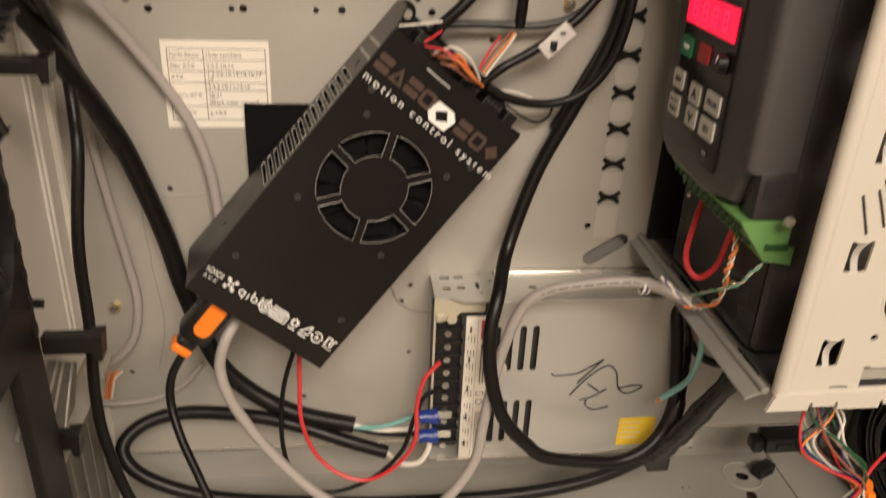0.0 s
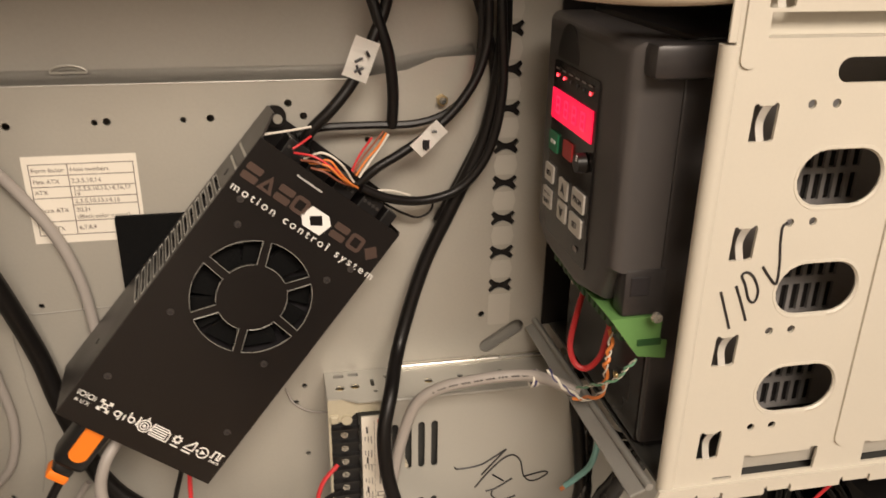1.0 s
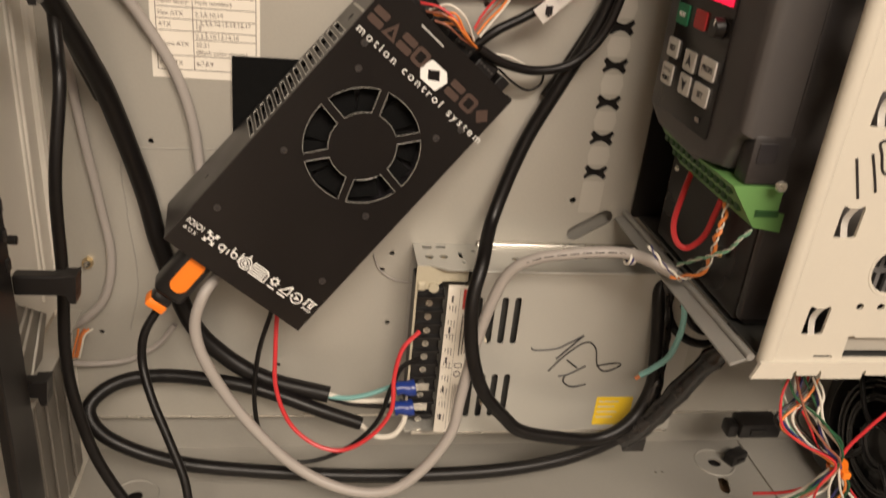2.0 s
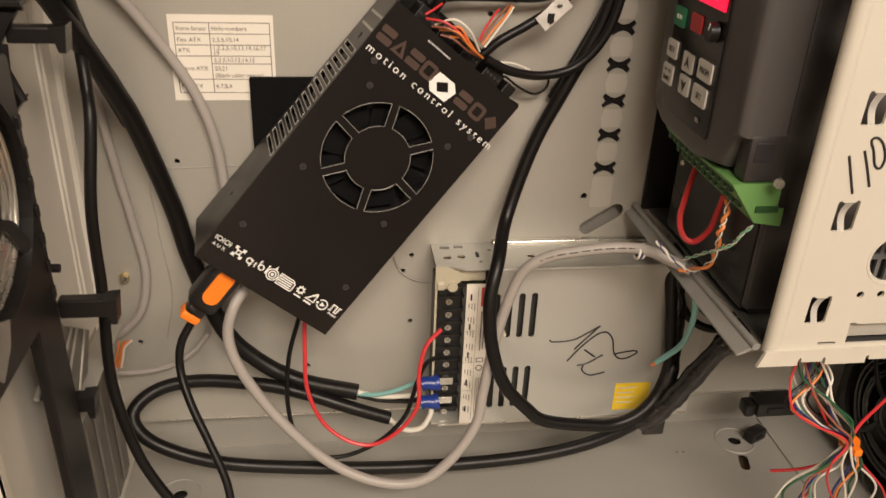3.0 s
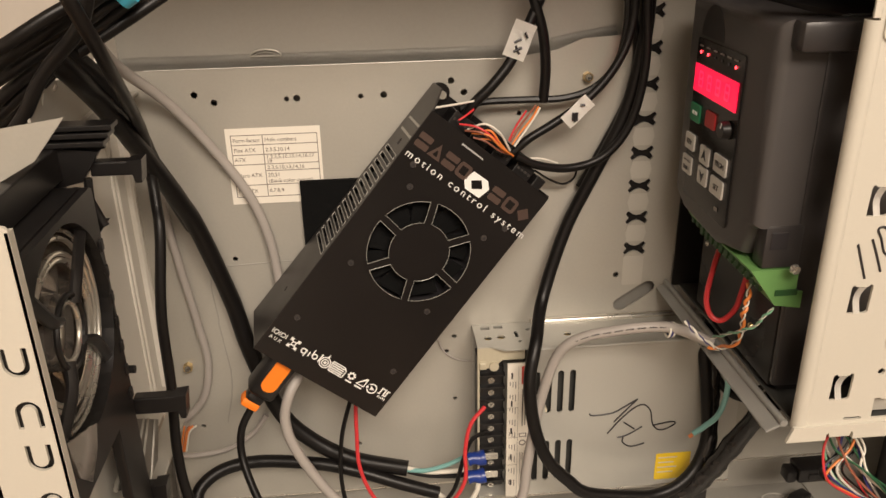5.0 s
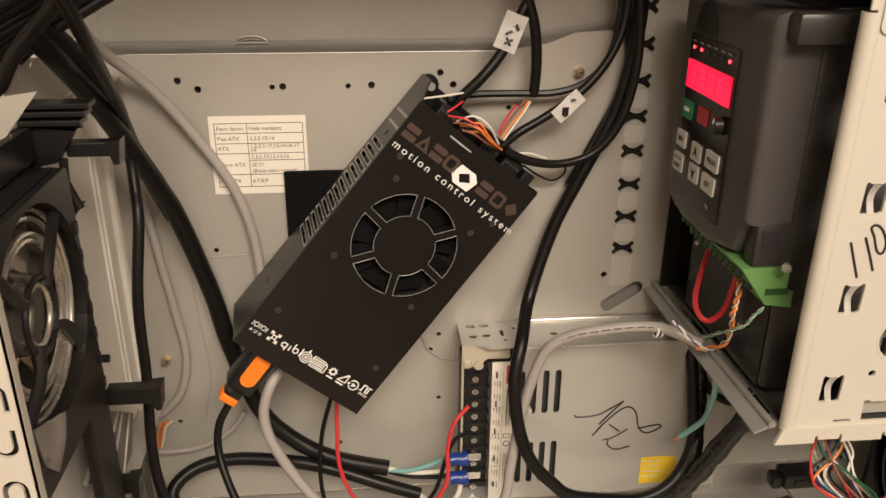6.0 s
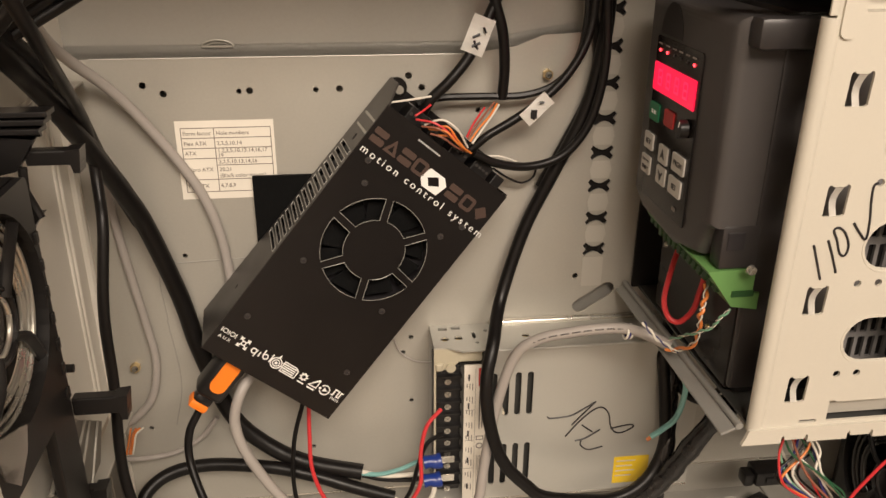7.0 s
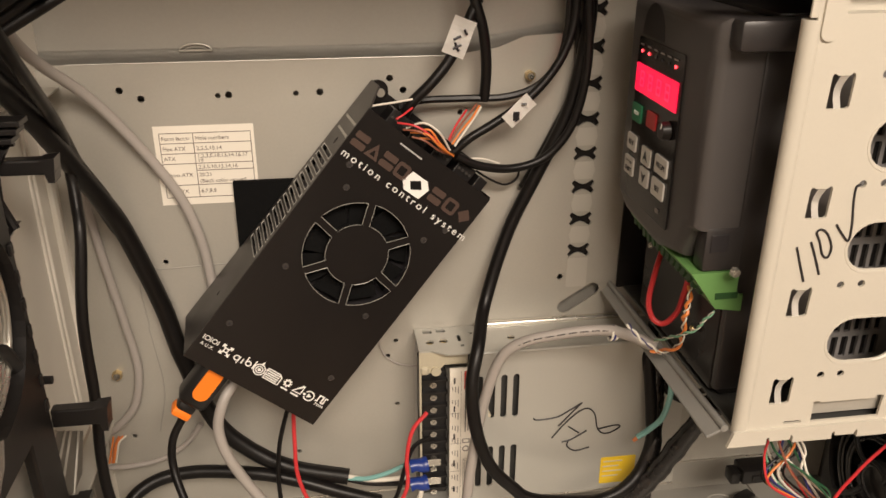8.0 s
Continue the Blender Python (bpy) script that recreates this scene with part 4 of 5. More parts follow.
velcro = tagged(link("velcro_patch", plate(rrect(-0.0832, -0.0400, 0.0640, 0.1030, 0.0006), (), 0.0025, at_face(-0.0028)), VELCRO), "square of black hook-and-loop tape stuck to the tray", "tape")
sheet = thing("hole_chart", "white paper chart of mounting hole numbers stuck to the tray", "label", at_face(-0.0004) @ Matrix.Translation((-0.1198, 0.0909, 0)) @ Matrix.Rotation(radians(0.0), 4, "Z"))
part("paper", plate(rect(0, 0.0496, 0, 0.0421), (), 0.0003), PAPER, sheet)
HX0, HX1, HY0, HY1, HM = 0.0027, 0.0478, 0.0040, 0.0383, 0.0192
for z, x0 in ((HY1, HX0), (0.0330, HX0), (0.0276, HX0), (0.0222, HX0), (0.0184, HM), (0.0107, HX0), (HY0, HX0)):
    part("rule", plate(rect(x0, HX1, z - 0.00017, z + 0.00017), (), 0.0001, Matrix.Translation((0, 0, 0.0001))), TABLEINK, sheet)
for x in (HX0, HM, HX1):
    part("rule", plate(rect(x - 0.00017, x + 0.00017, HY0, HY1), (), 0.0001, Matrix.Translation((0, 0, 0.00015))), TABLEINK, sheet)
for x, z, text in ((0.0036, 0.0346, "Form factor"), (0.0202, 0.0346, "Hole numbers"), (0.0036, 0.0292, "Flex ATX"), (0.0202, 0.0292, "2,3,5,10,14"), (0.0036, 0.0240, "ATX"), (0.0202, 0.0252, "1,2,3,5,10,13,14,16,17"), (0.0202, 0.0227, "19"), (0.0036, 0.0152, "Micro ATX"), (0.0202, 0.0193, "2,3,5,10,13,14,16"), (0.0202, 0.0151, "20,21"), (0.0202, 0.0117, "(Black color mount)"), (0.0036, 0.0063, "Mini-ITX"), (0.0202, 0.0063, "6,7,8,9")):
    lettering(text, 0.0029, TABLEINK, sheet, Matrix.Translation((x, z, 0.0001)), deep=0.00005)


def standoff(x, z, label):
    s = thing("standoff", label, "standoff", Matrix.Translation((x, 0, z)), "brass standoffs on the tray")
    part("hex", rod((0, 0, 0), (0, -0.0035, 0), 0.0028, 6), BRASS, s)
    part("stud", rod((0, -0.0035, 0), (0, -0.0055, 0), 0.0020, 12, None, 0.0012), ZINC, s, "", True)


standoff(0.0730, 0.1535, "brass standoff screwed into the tray's upper corner")
standoff(-0.1578, -0.0086, "brass standoff beside the rear wall")

# ---- rear fan with its black holder arms ----


def case_fan(name, label, m, size, wire=BRIGHT, shine=SMOKE):
    fan = thing(name, label, "fan", m)
    r = size / 2 * 0.97
    part("frame", plate(rrect(-size / 2, size / 2, -size / 2, size / 2, 0.005), [circle(0, 0, r, 40)], 0.0250), BLACKPL, fan, "square black fan frame")
    part("hub", rod((0, 0, -0.0150), (0, 0, -0.0035), 0.0150, 28, None, 0.0140), shine, fan, "", True)
    for k in range(7):
        a = 2 * math.pi * k / 7
        b = bmesh.new()
        grid = [[b.verts.new(Vector(((0.0135 + (r - 0.0150) * i / 5) * math.cos(a + 0.13 * j + 0.05 * i), (0.0135 + (r - 0.0150) * i / 5) * math.sin(a + 0.13 * j + 0.05 * i), -0.0045 - 0.0022 * j + 0.0006 * math.sin(j)))) for j in range(6)] for i in range(6)]
        for i in range(5):
            for j in range(5):
                b.faces.new((grid[i][j], grid[i + 1][j], grid[i + 1][j + 1], grid[i][j + 1]))
        bmesh.ops.solidify(b, geom=b.faces[:], thickness=0.0010)
        part("blade", b, shine, fan, "glossy blade", True)
    # Rear rings are the guard; front ones draw the fan's bright reflections.
    for rr, dz in ((0.018, 0.0), (0.029, 0.0), (r - 0.001, 0.0), (0.0108, 0.0212), (0.0262, 0.0195), (0.0285, 0.0195), (0.0340, 0.0190), (0.0372, 0.0195)):
        part("guard_gleam_ring", sweep([Vector((rr * math.cos(2 * math.pi * i / 40), rr * math.sin(2 * math.pi * i / 40), -0.0215 + dz)) for i in range(41)], 0.0010 if dz else 0.0007, 8), wire, fan, "ring of the wire guard and of painted gleam in front", True)
    for k in range(4):
        a = radians(45 + 90 * k)
        part("strut", sweep(spline([(0.011 * math.cos(a), 0.011 * math.sin(a), 0.0010), (0.022 * math.cos(a + 0.12), 0.022 * math.sin(a + 0.12), 0.0018), (r * 1.03 * math.cos(a), r * 1.03 * math.sin(a), 0.0006)], 6), 0.0024, 8, None, 0.6), BLACKPL, fan, "black holder strut", True)
    part("holder_ring", sweep([Vector((0.0135 * math.cos(2 * math.pi * i / 28), 0.0135 * math.sin(2 * math.pi * i / 28), 0.0006)) for i in range(29)], 0.0012, 8), BLACKPL, fan, "", True)
    return fan


fan = case_fan("rear_fan", "black case fan with smoked blades on the rear wall", Matrix.Translation((-0.1555, FAN_Y, FAN_Z)) @ FACE_PX, 0.084)
holder = thing("fan_holder", "black plastic fan holder with clip arms", "fan holder", Matrix.Translation((0, 0, 0)))
ARM_Y = -0.104
for x0, x1, z, h in ((-0.1545, -0.1345, 0.1470, 0.0060), (-0.1560, -0.1330, 0.0355, 0.0085), (-0.1580, -0.1488, -0.0130, 0.0080)):
    part("clip_arm", box(x0, x1, ARM_Y - 0.0030, ARM_Y + 0.0030, z - h / 2, z + h / 2, 0.0008), BLACKPL, holder, "black clip arm")
    part("clip_hook", plate([(x1 - 0.0052, z + h / 2), (x1 + 0.0006, z + h / 2 + 0.0006), (x1 - 0.0006, z - h / 2 - 0.0030), (x1 - 0.0030, z - h / 2 - 0.0030)], (), 0.0080, at_face(ARM_Y - 0.0036)), BLACKPL, holder)
part("pin", rod((-0.1600, ARM_Y, 0.0537), (-0.1530, ARM_Y, 0.0535), 0.0018, 12), BLACKPL, holder, "", True)
plate_hole = [circle(FAN_Y, FAN_Z, 0.0392, 40)]
part("holder_plate", plate(rrect(-0.1975, -0.1155, 0.0460, 0.1435, 0.003), plate_hole, 0.0030, Matrix.Translation((-0.1522, 0, 0)) @ FACE_PX), BLACKPL, holder, "black holder plate round the fan")
# Smoked plate shaped as the bright reflection under the fan.
part("shine_plate", plate([(-0.1885, 0.0765), (-0.1612, 0.0655), (-0.1655, 0.0570), (-0.1760, 0.0500), (-0.1850, 0.0590)], (), 0.0008, Matrix.Translation((-0.1512, 0, 0)) @ FACE_PX), SMOKE, holder, "glossy smoked plate added for the bright reflection below the fan")
part("holder_lower", box(-0.1580, -0.1535, -0.1360, -0.1120, -0.0700, 0.0458, 0.0010), BLACKPL, holder, "black holder leg")
# ribbed head of the holder above the fan
HEAD = at_face(-0.1100)
part("holder_head", plate([(-0.1688, 0.1405), (-0.1570, 0.1430), (-0.1490, 0.1550), (-0.1688, 0.1575)], (), 0.0045, HEAD), BLACKPL, holder, "black moulded holder head")
part("head_return", box(-0.1690, -0.1640, -0.1960, -0.1102, 0.1446, 0.1575, 0.0006), BLACKPL, holder)
for z, x1 in ((0.1588, -0.1455), (0.1622, -0.1432), (0.1652, -0.1415)):
    part("holder_fin", box(-0.1690, x1, -0.1130, -0.1035, z - 0.0010, z + 0.0010, 0.0003), BLACKPL, holder, "black moulded fin")
part("fin_web", box(-0.1690, -0.1475, -0.1060, -0.1040, 0.1552, 0.1660), BLACKPL, holder)
part("head_strut", sweep([Vector((-0.1555, -0.1080, 0.1440)), Vector((-0.1560, -0.1085, 0.1350)), Vector((-0.1520, -0.1090, 0.1240))], 0.0018, 8), BLACKPL, holder, "", True)
# Diagonal reflections under the head, drawn as a zinc strut.
part("head_strut", sweep([Vector((-0.1660, -0.1085, 0.1420)), Vector((-0.1600, -0.1090, 0.1330)), Vector((-0.1545, -0.1090, 0.1245))], 0.0012, 8), BRIGHT, holder, "bright strut put in for diagonal reflections", True)
part("cross_bar", plate([(-0.1688, 0.1172), (-0.1575, 0.1172), (-0.1512, 0.1254), (-0.1688, 0.1246)], (), 0.0060, HEAD), BLACKPL, holder, "black pointed cross bar")
part("cross_rib", box(-0.1688, -0.1540, -0.1112, -0.1098, 0.1205, 0.1213, 0.0002), BLACKPL, holder)
part("head_rod", rod((-0.1690, -0.1090, 0.1312), (-0.1650, -0.1090, 0.1313), 0.0012, 10), BRIGHT, holder, "", True)
for k in range(7):
    part("holder_tooth", box(-0.1524, -0.1512, -0.1200 + 0.0008 * (k % 2), -0.1165, 0.0480 + 0.0115 * k, 0.0530 + 0.0115 * k, 0.0005), BLACKPL, holder)

# ---- front fan and connectors low beside the cage ----
case_fan("front_fan", "black case fan low on the front wall", Matrix.Translation((0.2760, -0.0700, -0.0800)) @ FACE_NX, 0.092, GLOSSBLACK, GLOSSBLACK)
part_block = thing("panel_connector", "black front panel plug lying beside the fan", "connector", Matrix.Translation((0.222, -0.030, -0.095)))
part("shell", box(-0.010, 0.016, -0.008, 0.006, -0.005, 0.005, 0.0012), BLACKPL, part_block, "", True)
part("latch", box(-0.004, 0.006, -0.0092, -0.0078, -0.002, 0.002, 0.0004), BLACKPL, part_block)
part("collar", box(-0.0165, -0.0098, -0.0060, 0.0040, -0.0062, 0.0026, 0.0016), BLACKPL, part_block, "", True)
loose = thing("panel_connector", "small black plug lying on the case floor", "connector", Matrix.Translation((0.232, -0.012, FLOOR_Z + 0.0042)) @ Matrix.Rotation(radians(24), 4, "Z"))
part("shell", box(-0.007, 0.007, -0.004, 0.004, -0.004, 0.004, 0.0010), BLACKPL, loose, "", True)
part("key_rib", box(-0.003, 0.003, -0.0050, -0.0038, -0.001, 0.001, 0.0003), BLACKPL, loose)

# ---- cables ----
CABLES = [
    ('power_cable', 0.0048, 'rubber', 'thick black rubber power cable with a cut sheath end',
     [(-0.1579, -0.112, 0.1922), (-0.155, -0.102, 0.1831), (-0.1541, -0.09, 0.1744), (-0.1519, -0.081, 0.1651), (-0.1497, -0.071, 0.1543), (-0.1481, -0.06, 0.1427), (-0.1453, -0.046, 0.1264), (-0.1413, -0.031, 0.1066), (-0.1363, -0.018, 0.0833), (-0.1263, -0.008, 0.0371), (-0.12, -0.008, 0.0049), (-0.1069, -0.01, -0.0372), (-0.0887, -0.012, -0.0592), (-0.0646, -0.016, -0.0723), (-0.0321, -0.022, -0.0778)]),
    ('power_cable', 0.0039, 'rubber', 'black rubber mains cable looped along the case floor',
     [(-0.014, -0.028, -0.0934), (-0.0367, -0.026, -0.0855), (-0.0613, -0.022, -0.0774), (-0.0856, -0.018, -0.0725), (-0.1216, -0.014, -0.0705), (-0.1458, -0.018, -0.073), (-0.1578, -0.028, -0.0821), (-0.1469, -0.036, -0.0953), (-0.1142, -0.04, -0.1081), (-0.0699, -0.04, -0.1158), (-0.0078, -0.04, -0.1207), (0.0565, -0.042, -0.1177), (0.0981, -0.044, -0.1089), (0.1253, -0.046, -0.0949), (0.1433, -0.05, -0.0742), (0.1581, -0.055, -0.046), (0.1743, -0.06, -0.0178)]),
    ('motor_cable', 0.0036, 'rubber', 'thick black motor cable curving over the power supply',
     [(0.0993, -0.012, 0.2077), (0.0996, -0.01, 0.1745), (0.0929, -0.008, 0.1359), (0.0776, -0.008, 0.1019), (0.0629, -0.008, 0.0692), (0.0495, -0.016, 0.0311), (0.0412, -0.04, 0.0159), (0.0365, -0.049, -0.0), (0.037, -0.053, -0.0197), (0.0406, -0.056, -0.0371), (0.047, -0.058, -0.052), (0.0587, -0.059, -0.0657), (0.0708, -0.059, -0.0757), (0.1006, -0.056, -0.0836), (0.1144, -0.054, -0.0851), (0.1274, -0.052, -0.0811), (0.139, -0.047, -0.0727), (0.1454, -0.043, -0.0565), (0.1448, -0.04, -0.0362), (0.1436, -0.036, -0.0171), (0.1425, -0.032, -0.0019), (0.1492, -0.02, 0.0127)]),
    ('data_cable', 0.0029, 'grey_pvc', 'light grey round data cable looping in front of the supply',
     [(-0.0888, -0.034, 0.0029), (-0.0954, -0.042, -0.0053), (-0.099, -0.045, -0.0209), (-0.0937, -0.048, -0.0403), (-0.0768, -0.05, -0.0702), (-0.0511, -0.055, -0.0983), (-0.0243, -0.06, -0.1115), (-0.0002, -0.062, -0.1121), (0.0175, -0.06, -0.0999), (0.0317, -0.056, -0.0791), (0.0353, -0.053, -0.0589), (0.0386, -0.051, -0.0369), (0.042, -0.05, -0.0187), (0.0463, -0.05, -0.0004), (0.0505, -0.051, 0.0126), (0.0559, -0.053, 0.0211), (0.0654, -0.056, 0.0273), (0.0767, -0.059, 0.0308), (0.0878, -0.062, 0.0337), (0.0989, -0.065, 0.0355), (0.1065, -0.069, 0.0364), (0.1137, -0.074, 0.0356), (0.1241, -0.079, 0.0316)]),
    ('hookup_wire', 0.0012, 'red_pvc', 'thin red wire from the controller to the supply',
     [(-0.0606, -0.025, -0.0246), (-0.0611, -0.03, -0.0421), (-0.0606, -0.034, -0.0643), (-0.0532, -0.038, -0.0844), (-0.0395, -0.042, -0.0961), (-0.0243, -0.044, -0.0987), (-0.0094, -0.045, -0.0885), (0.0005, -0.044, -0.0725), (0.0013, -0.04, -0.0534), (0.0052, -0.036, -0.0383), (0.0142, -0.03, -0.0312)]),
    ('hookup_wire', 0.0013, 'rubber', 'thin black wire from the controller to the supply',
     [(-0.0636, -0.022, -0.0247), (-0.0701, -0.026, -0.0482), (-0.0721, -0.03, -0.0744), (-0.0685, -0.034, -0.0961), (-0.0578, -0.038, -0.1087), (-0.0409, -0.04, -0.1095), (-0.0211, -0.04, -0.1002), (-0.0061, -0.038, -0.0846), (0.0008, -0.034, -0.0649), (0.0065, -0.031, -0.0531), (0.0158, -0.028, -0.0501)]),
    ('usb_cable', 0.0022, 'rubber', 'black round cable hanging from the orange plug',
     [(-0.1173, -0.038, -0.0147), (-0.1235, -0.042, -0.026), (-0.1247, -0.046, -0.0398), (-0.1196, -0.055, -0.0553), (-0.1107, -0.065, -0.0736), (-0.1024, -0.075, -0.0919), (-0.0989, -0.085, -0.1121)]),
    ('hanging_cable', 0.0026, 'rubber', 'black cable hanging down beside the rear wall',
     [(-0.1392, -0.15, 0.2247), (-0.1366, -0.148, 0.2168), (-0.135, -0.144, 0.2089), (-0.134, -0.138, 0.2009), (-0.1351, -0.124, 0.1896), (-0.1379, -0.104, 0.1769), (-0.1414, -0.08, 0.1614), (-0.1447, -0.06, 0.1465), (-0.1469, -0.05, 0.1287), (-0.1458, -0.054, 0.1132), (-0.1443, -0.062, 0.0992), (-0.1477, -0.07, 0.062), (-0.1491, -0.07, 0.0211), (-0.1512, -0.072, -0.0147), (-0.1488, -0.076, -0.0394), (-0.141, -0.08, -0.0706), (-0.1272, -0.085, -0.0962), (-0.1144, -0.09, -0.1101)]),
    ('data_cable', 0.0027, 'grey_pvc', 'light grey data cable running down the tray',
     [(-0.1579, -0.062, 0.1907), (-0.1595, -0.04, 0.1783), (-0.1563, -0.026, 0.168), (-0.1479, -0.0145, 0.156), (-0.1373, -0.009, 0.1417), (-0.1205, -0.005, 0.1155), (-0.1089, -0.004, 0.0938), (-0.102, -0.004, 0.07), (-0.0993, -0.004, 0.0437), (-0.0967, -0.004, 0.0179)]),
    ('data_cable', 0.0023, 'grey_pvc', 'thin grey data cable lying against the tray',
     [(-0.1569, -0.006, 0.1054), (-0.1557, -0.003, 0.0816), (-0.1525, -0.003, 0.0542), (-0.1481, -0.003, 0.0216), (-0.1456, -0.003, -0.0051), (-0.1506, -0.003, -0.0283), (-0.1612, -0.004, -0.0409), (-0.1691, -0.006, -0.0448)]),
    ('data_cable', 0.0016, 'grey_pvc', 'thin grey cable with frayed coloured cores',
     [(-0.1704, -0.012, -0.0635), (-0.1581, -0.006, -0.0684), (-0.1411, -0.003, -0.0675), (-0.1255, -0.003, -0.0577), (-0.1158, -0.003, -0.045)]),
    ('stepper_cable', 0.0027, 'rubber', 'black stepper cable rising from the controller with a white flag',
     [(0.0051, -0.018, 0.1383), (0.0094, -0.02, 0.146), (0.0181, -0.02, 0.1543), (0.027, -0.018, 0.1642), (0.0339, -0.016, 0.1753), (0.039, -0.014, 0.1858), (0.0448, -0.012, 0.1988), (0.0472, -0.012, 0.2145)]),
    ('stepper_cable', 0.0027, 'rubber', 'black stepper cable running straight up the tray',
     [(0.0473, -0.01, 0.1432), (0.0477, -0.012, 0.1598), (0.0457, -0.014, 0.1772), (0.0417, -0.014, 0.1911), (0.0362, -0.012, 0.2097)]),
    ('stepper_cable', 0.0019, 'rubber', 'black cable crossing behind the flagged cables',
     [(0.0025, -0.016, 0.1424), (0.0148, -0.012, 0.1447), (0.0359, -0.01, 0.1446), (0.0584, -0.01, 0.1447), (0.0744, -0.011, 0.1502), (0.0852, -0.011, 0.1623), (0.0891, -0.011, 0.1807), (0.089, -0.01, 0.2078)]),
    ('stepper_cable', 0.0023, 'rubber', 'black stepper cable with a white flag label',
     [(0.0295, -0.022, 0.1201), (0.0384, -0.022, 0.1273), (0.0505, -0.02, 0.1336), (0.0641, -0.018, 0.1419), (0.0774, -0.016, 0.1535), (0.0875, -0.014, 0.1685), (0.0922, -0.012, 0.1863), (0.0913, -0.012, 0.2079)]),
    ('stepper_cable', 0.0023, 'rubber', 'black stepper cable drooping beside the controller',
     [(0.0307, -0.024, 0.1186), (0.0431, -0.022, 0.1123), (0.0608, -0.018, 0.1087), (0.078, -0.016, 0.1125), (0.0897, -0.016, 0.1244), (0.0962, -0.016, 0.1408), (0.0991, -0.016, 0.1641), (0.0975, -0.016, 0.192), (0.0963, -0.016, 0.2081)]),
    ('stepper_cable', 0.0025, 'rubber', 'black cable in the bundle down the tray',
     [(0.0859, -0.006, 0.2076), (0.0936, -0.005, 0.1853), (0.0983, -0.004, 0.1648), (0.0952, -0.004, 0.1425), (0.0842, -0.004, 0.118), (0.0711, -0.004, 0.0926)]),
    ('hookup_wire', 0.0006, 'rubber', 'very thin black wire looping beside the controller',
     [(0.042, -0.02, 0.1089), (0.0515, -0.012, 0.1009), (0.0604, -0.008, 0.0964), (0.0671, -0.006, 0.0992), (0.0684, -0.006, 0.1067)]),
    ('lead_wire', 0.00055, 'white_pvc', 'thin white lead wire at the controller connectors',
     [(-0.0115, -0.03, 0.1472), (-0.0013, -0.026, 0.1474), (0.0092, -0.022, 0.1479)]),
    ('lead_wire', 0.00055, 'red_pvc', 'thin red lead wire at the controller connectors',
     [(0.0004, -0.03, 0.1403), (0.0041, -0.028, 0.1419), (0.0089, -0.024, 0.1441)]),
    ('lead_wire', 0.00055, 'white_pvc', 'thin white lead wire at the controller connectors',
     [(0.0051, -0.03, 0.1357), (0.0132, -0.034, 0.139), (0.0208, -0.034, 0.134), (0.027, -0.028, 0.123)]),
    ('lead_wire', 0.00055, 'orange_pvc', 'thin orange lead wire at the controller connectors',
     [(0.0094, -0.03, 0.1335), (0.016, -0.034, 0.1354), (0.0212, -0.032, 0.1282), (0.0264, -0.028, 0.1213)]),
    ('lead_wire', 0.00055, 'orange_pvc', 'thin orange lead wire at the controller connectors',
     [(0.0116, -0.03, 0.1304), (0.0176, -0.033, 0.1301), (0.0232, -0.03, 0.1239), (0.0286, -0.026, 0.1199)]),
    ('lead_wire', 0.00055, 'brown_pvc', 'thin brown lead wire at the controller connectors',
     [(0.008, -0.029, 0.1309), (0.0138, -0.031, 0.1294), (0.0209, -0.03, 0.124), (0.0274, -0.026, 0.12)]),
    ('lead_wire', 0.00055, 'brown_pvc', 'thin brown lead wire at the controller connectors',
     [(0.027, -0.028, 0.1273), (0.0311, -0.026, 0.1332), (0.0376, -0.02, 0.1387), (0.0426, -0.014, 0.1423)]),
    ('lead_wire', 0.00055, 'orange_pvc', 'thin orange lead wire at the controller connectors',
     [(0.0281, -0.028, 0.126), (0.0331, -0.026, 0.1323), (0.0395, -0.02, 0.1371), (0.0441, -0.014, 0.1416)]),
    ('lead_wire', 0.00055, 'white_pvc', 'thin white lead wire at the controller connectors',
     [(0.0295, -0.027, 0.1247), (0.035, -0.024, 0.1311), (0.041, -0.018, 0.1366), (0.0452, -0.013, 0.1407)]),
    ('lead_wire', 0.00055, 'white_pvc', 'thin white lead wire at the controller connectors',
     [(0.034, -0.022, 0.1163), (0.0449, -0.02, 0.1153), (0.055, -0.016, 0.111)]),
    ('lead_wire', 0.0014, 'teal_pvc', 'teal green earth core reaching the supply terminals',
     [(-0.0321, -0.022, -0.079), (-0.0214, -0.025, -0.078), (-0.0092, -0.027, -0.0737), (0.0029, -0.028, -0.0674)]),
    ('lead_wire', 0.00055, 'red_pvc', 'thin red lead wire at the controller connectors',
     [(0.0009, -0.03, 0.1385), (0.0095, -0.034, 0.1375), (0.0174, -0.034, 0.1318), (0.0266, -0.027, 0.121)]),
    ('lead_wire', 0.00055, 'orange_pvc', 'thin orange lead wire at the controller connectors',
     [(0.0071, -0.03, 0.1336), (0.0149, -0.035, 0.1335), (0.0209, -0.033, 0.127), (0.0291, -0.026, 0.1193)]),
    ('lead_wire', 0.00055, 'red_pvc', 'thin red lead wire at the controller connectors',
     [(0.0262, -0.029, 0.1285), (0.03, -0.027, 0.1351), (0.0367, -0.019, 0.1409)]),
    ('lead_wire', 0.00055, 'brown_pvc', 'thin brown lead wire at the controller connectors',
     [(0.0038, -0.029, 0.1347), (0.0117, -0.034, 0.1345), (0.0194, -0.032, 0.1282), (0.0274, -0.026, 0.12)]),
    ('lead_wire', 0.0014, 'white_pvc', 'white core reaching the supply terminals',
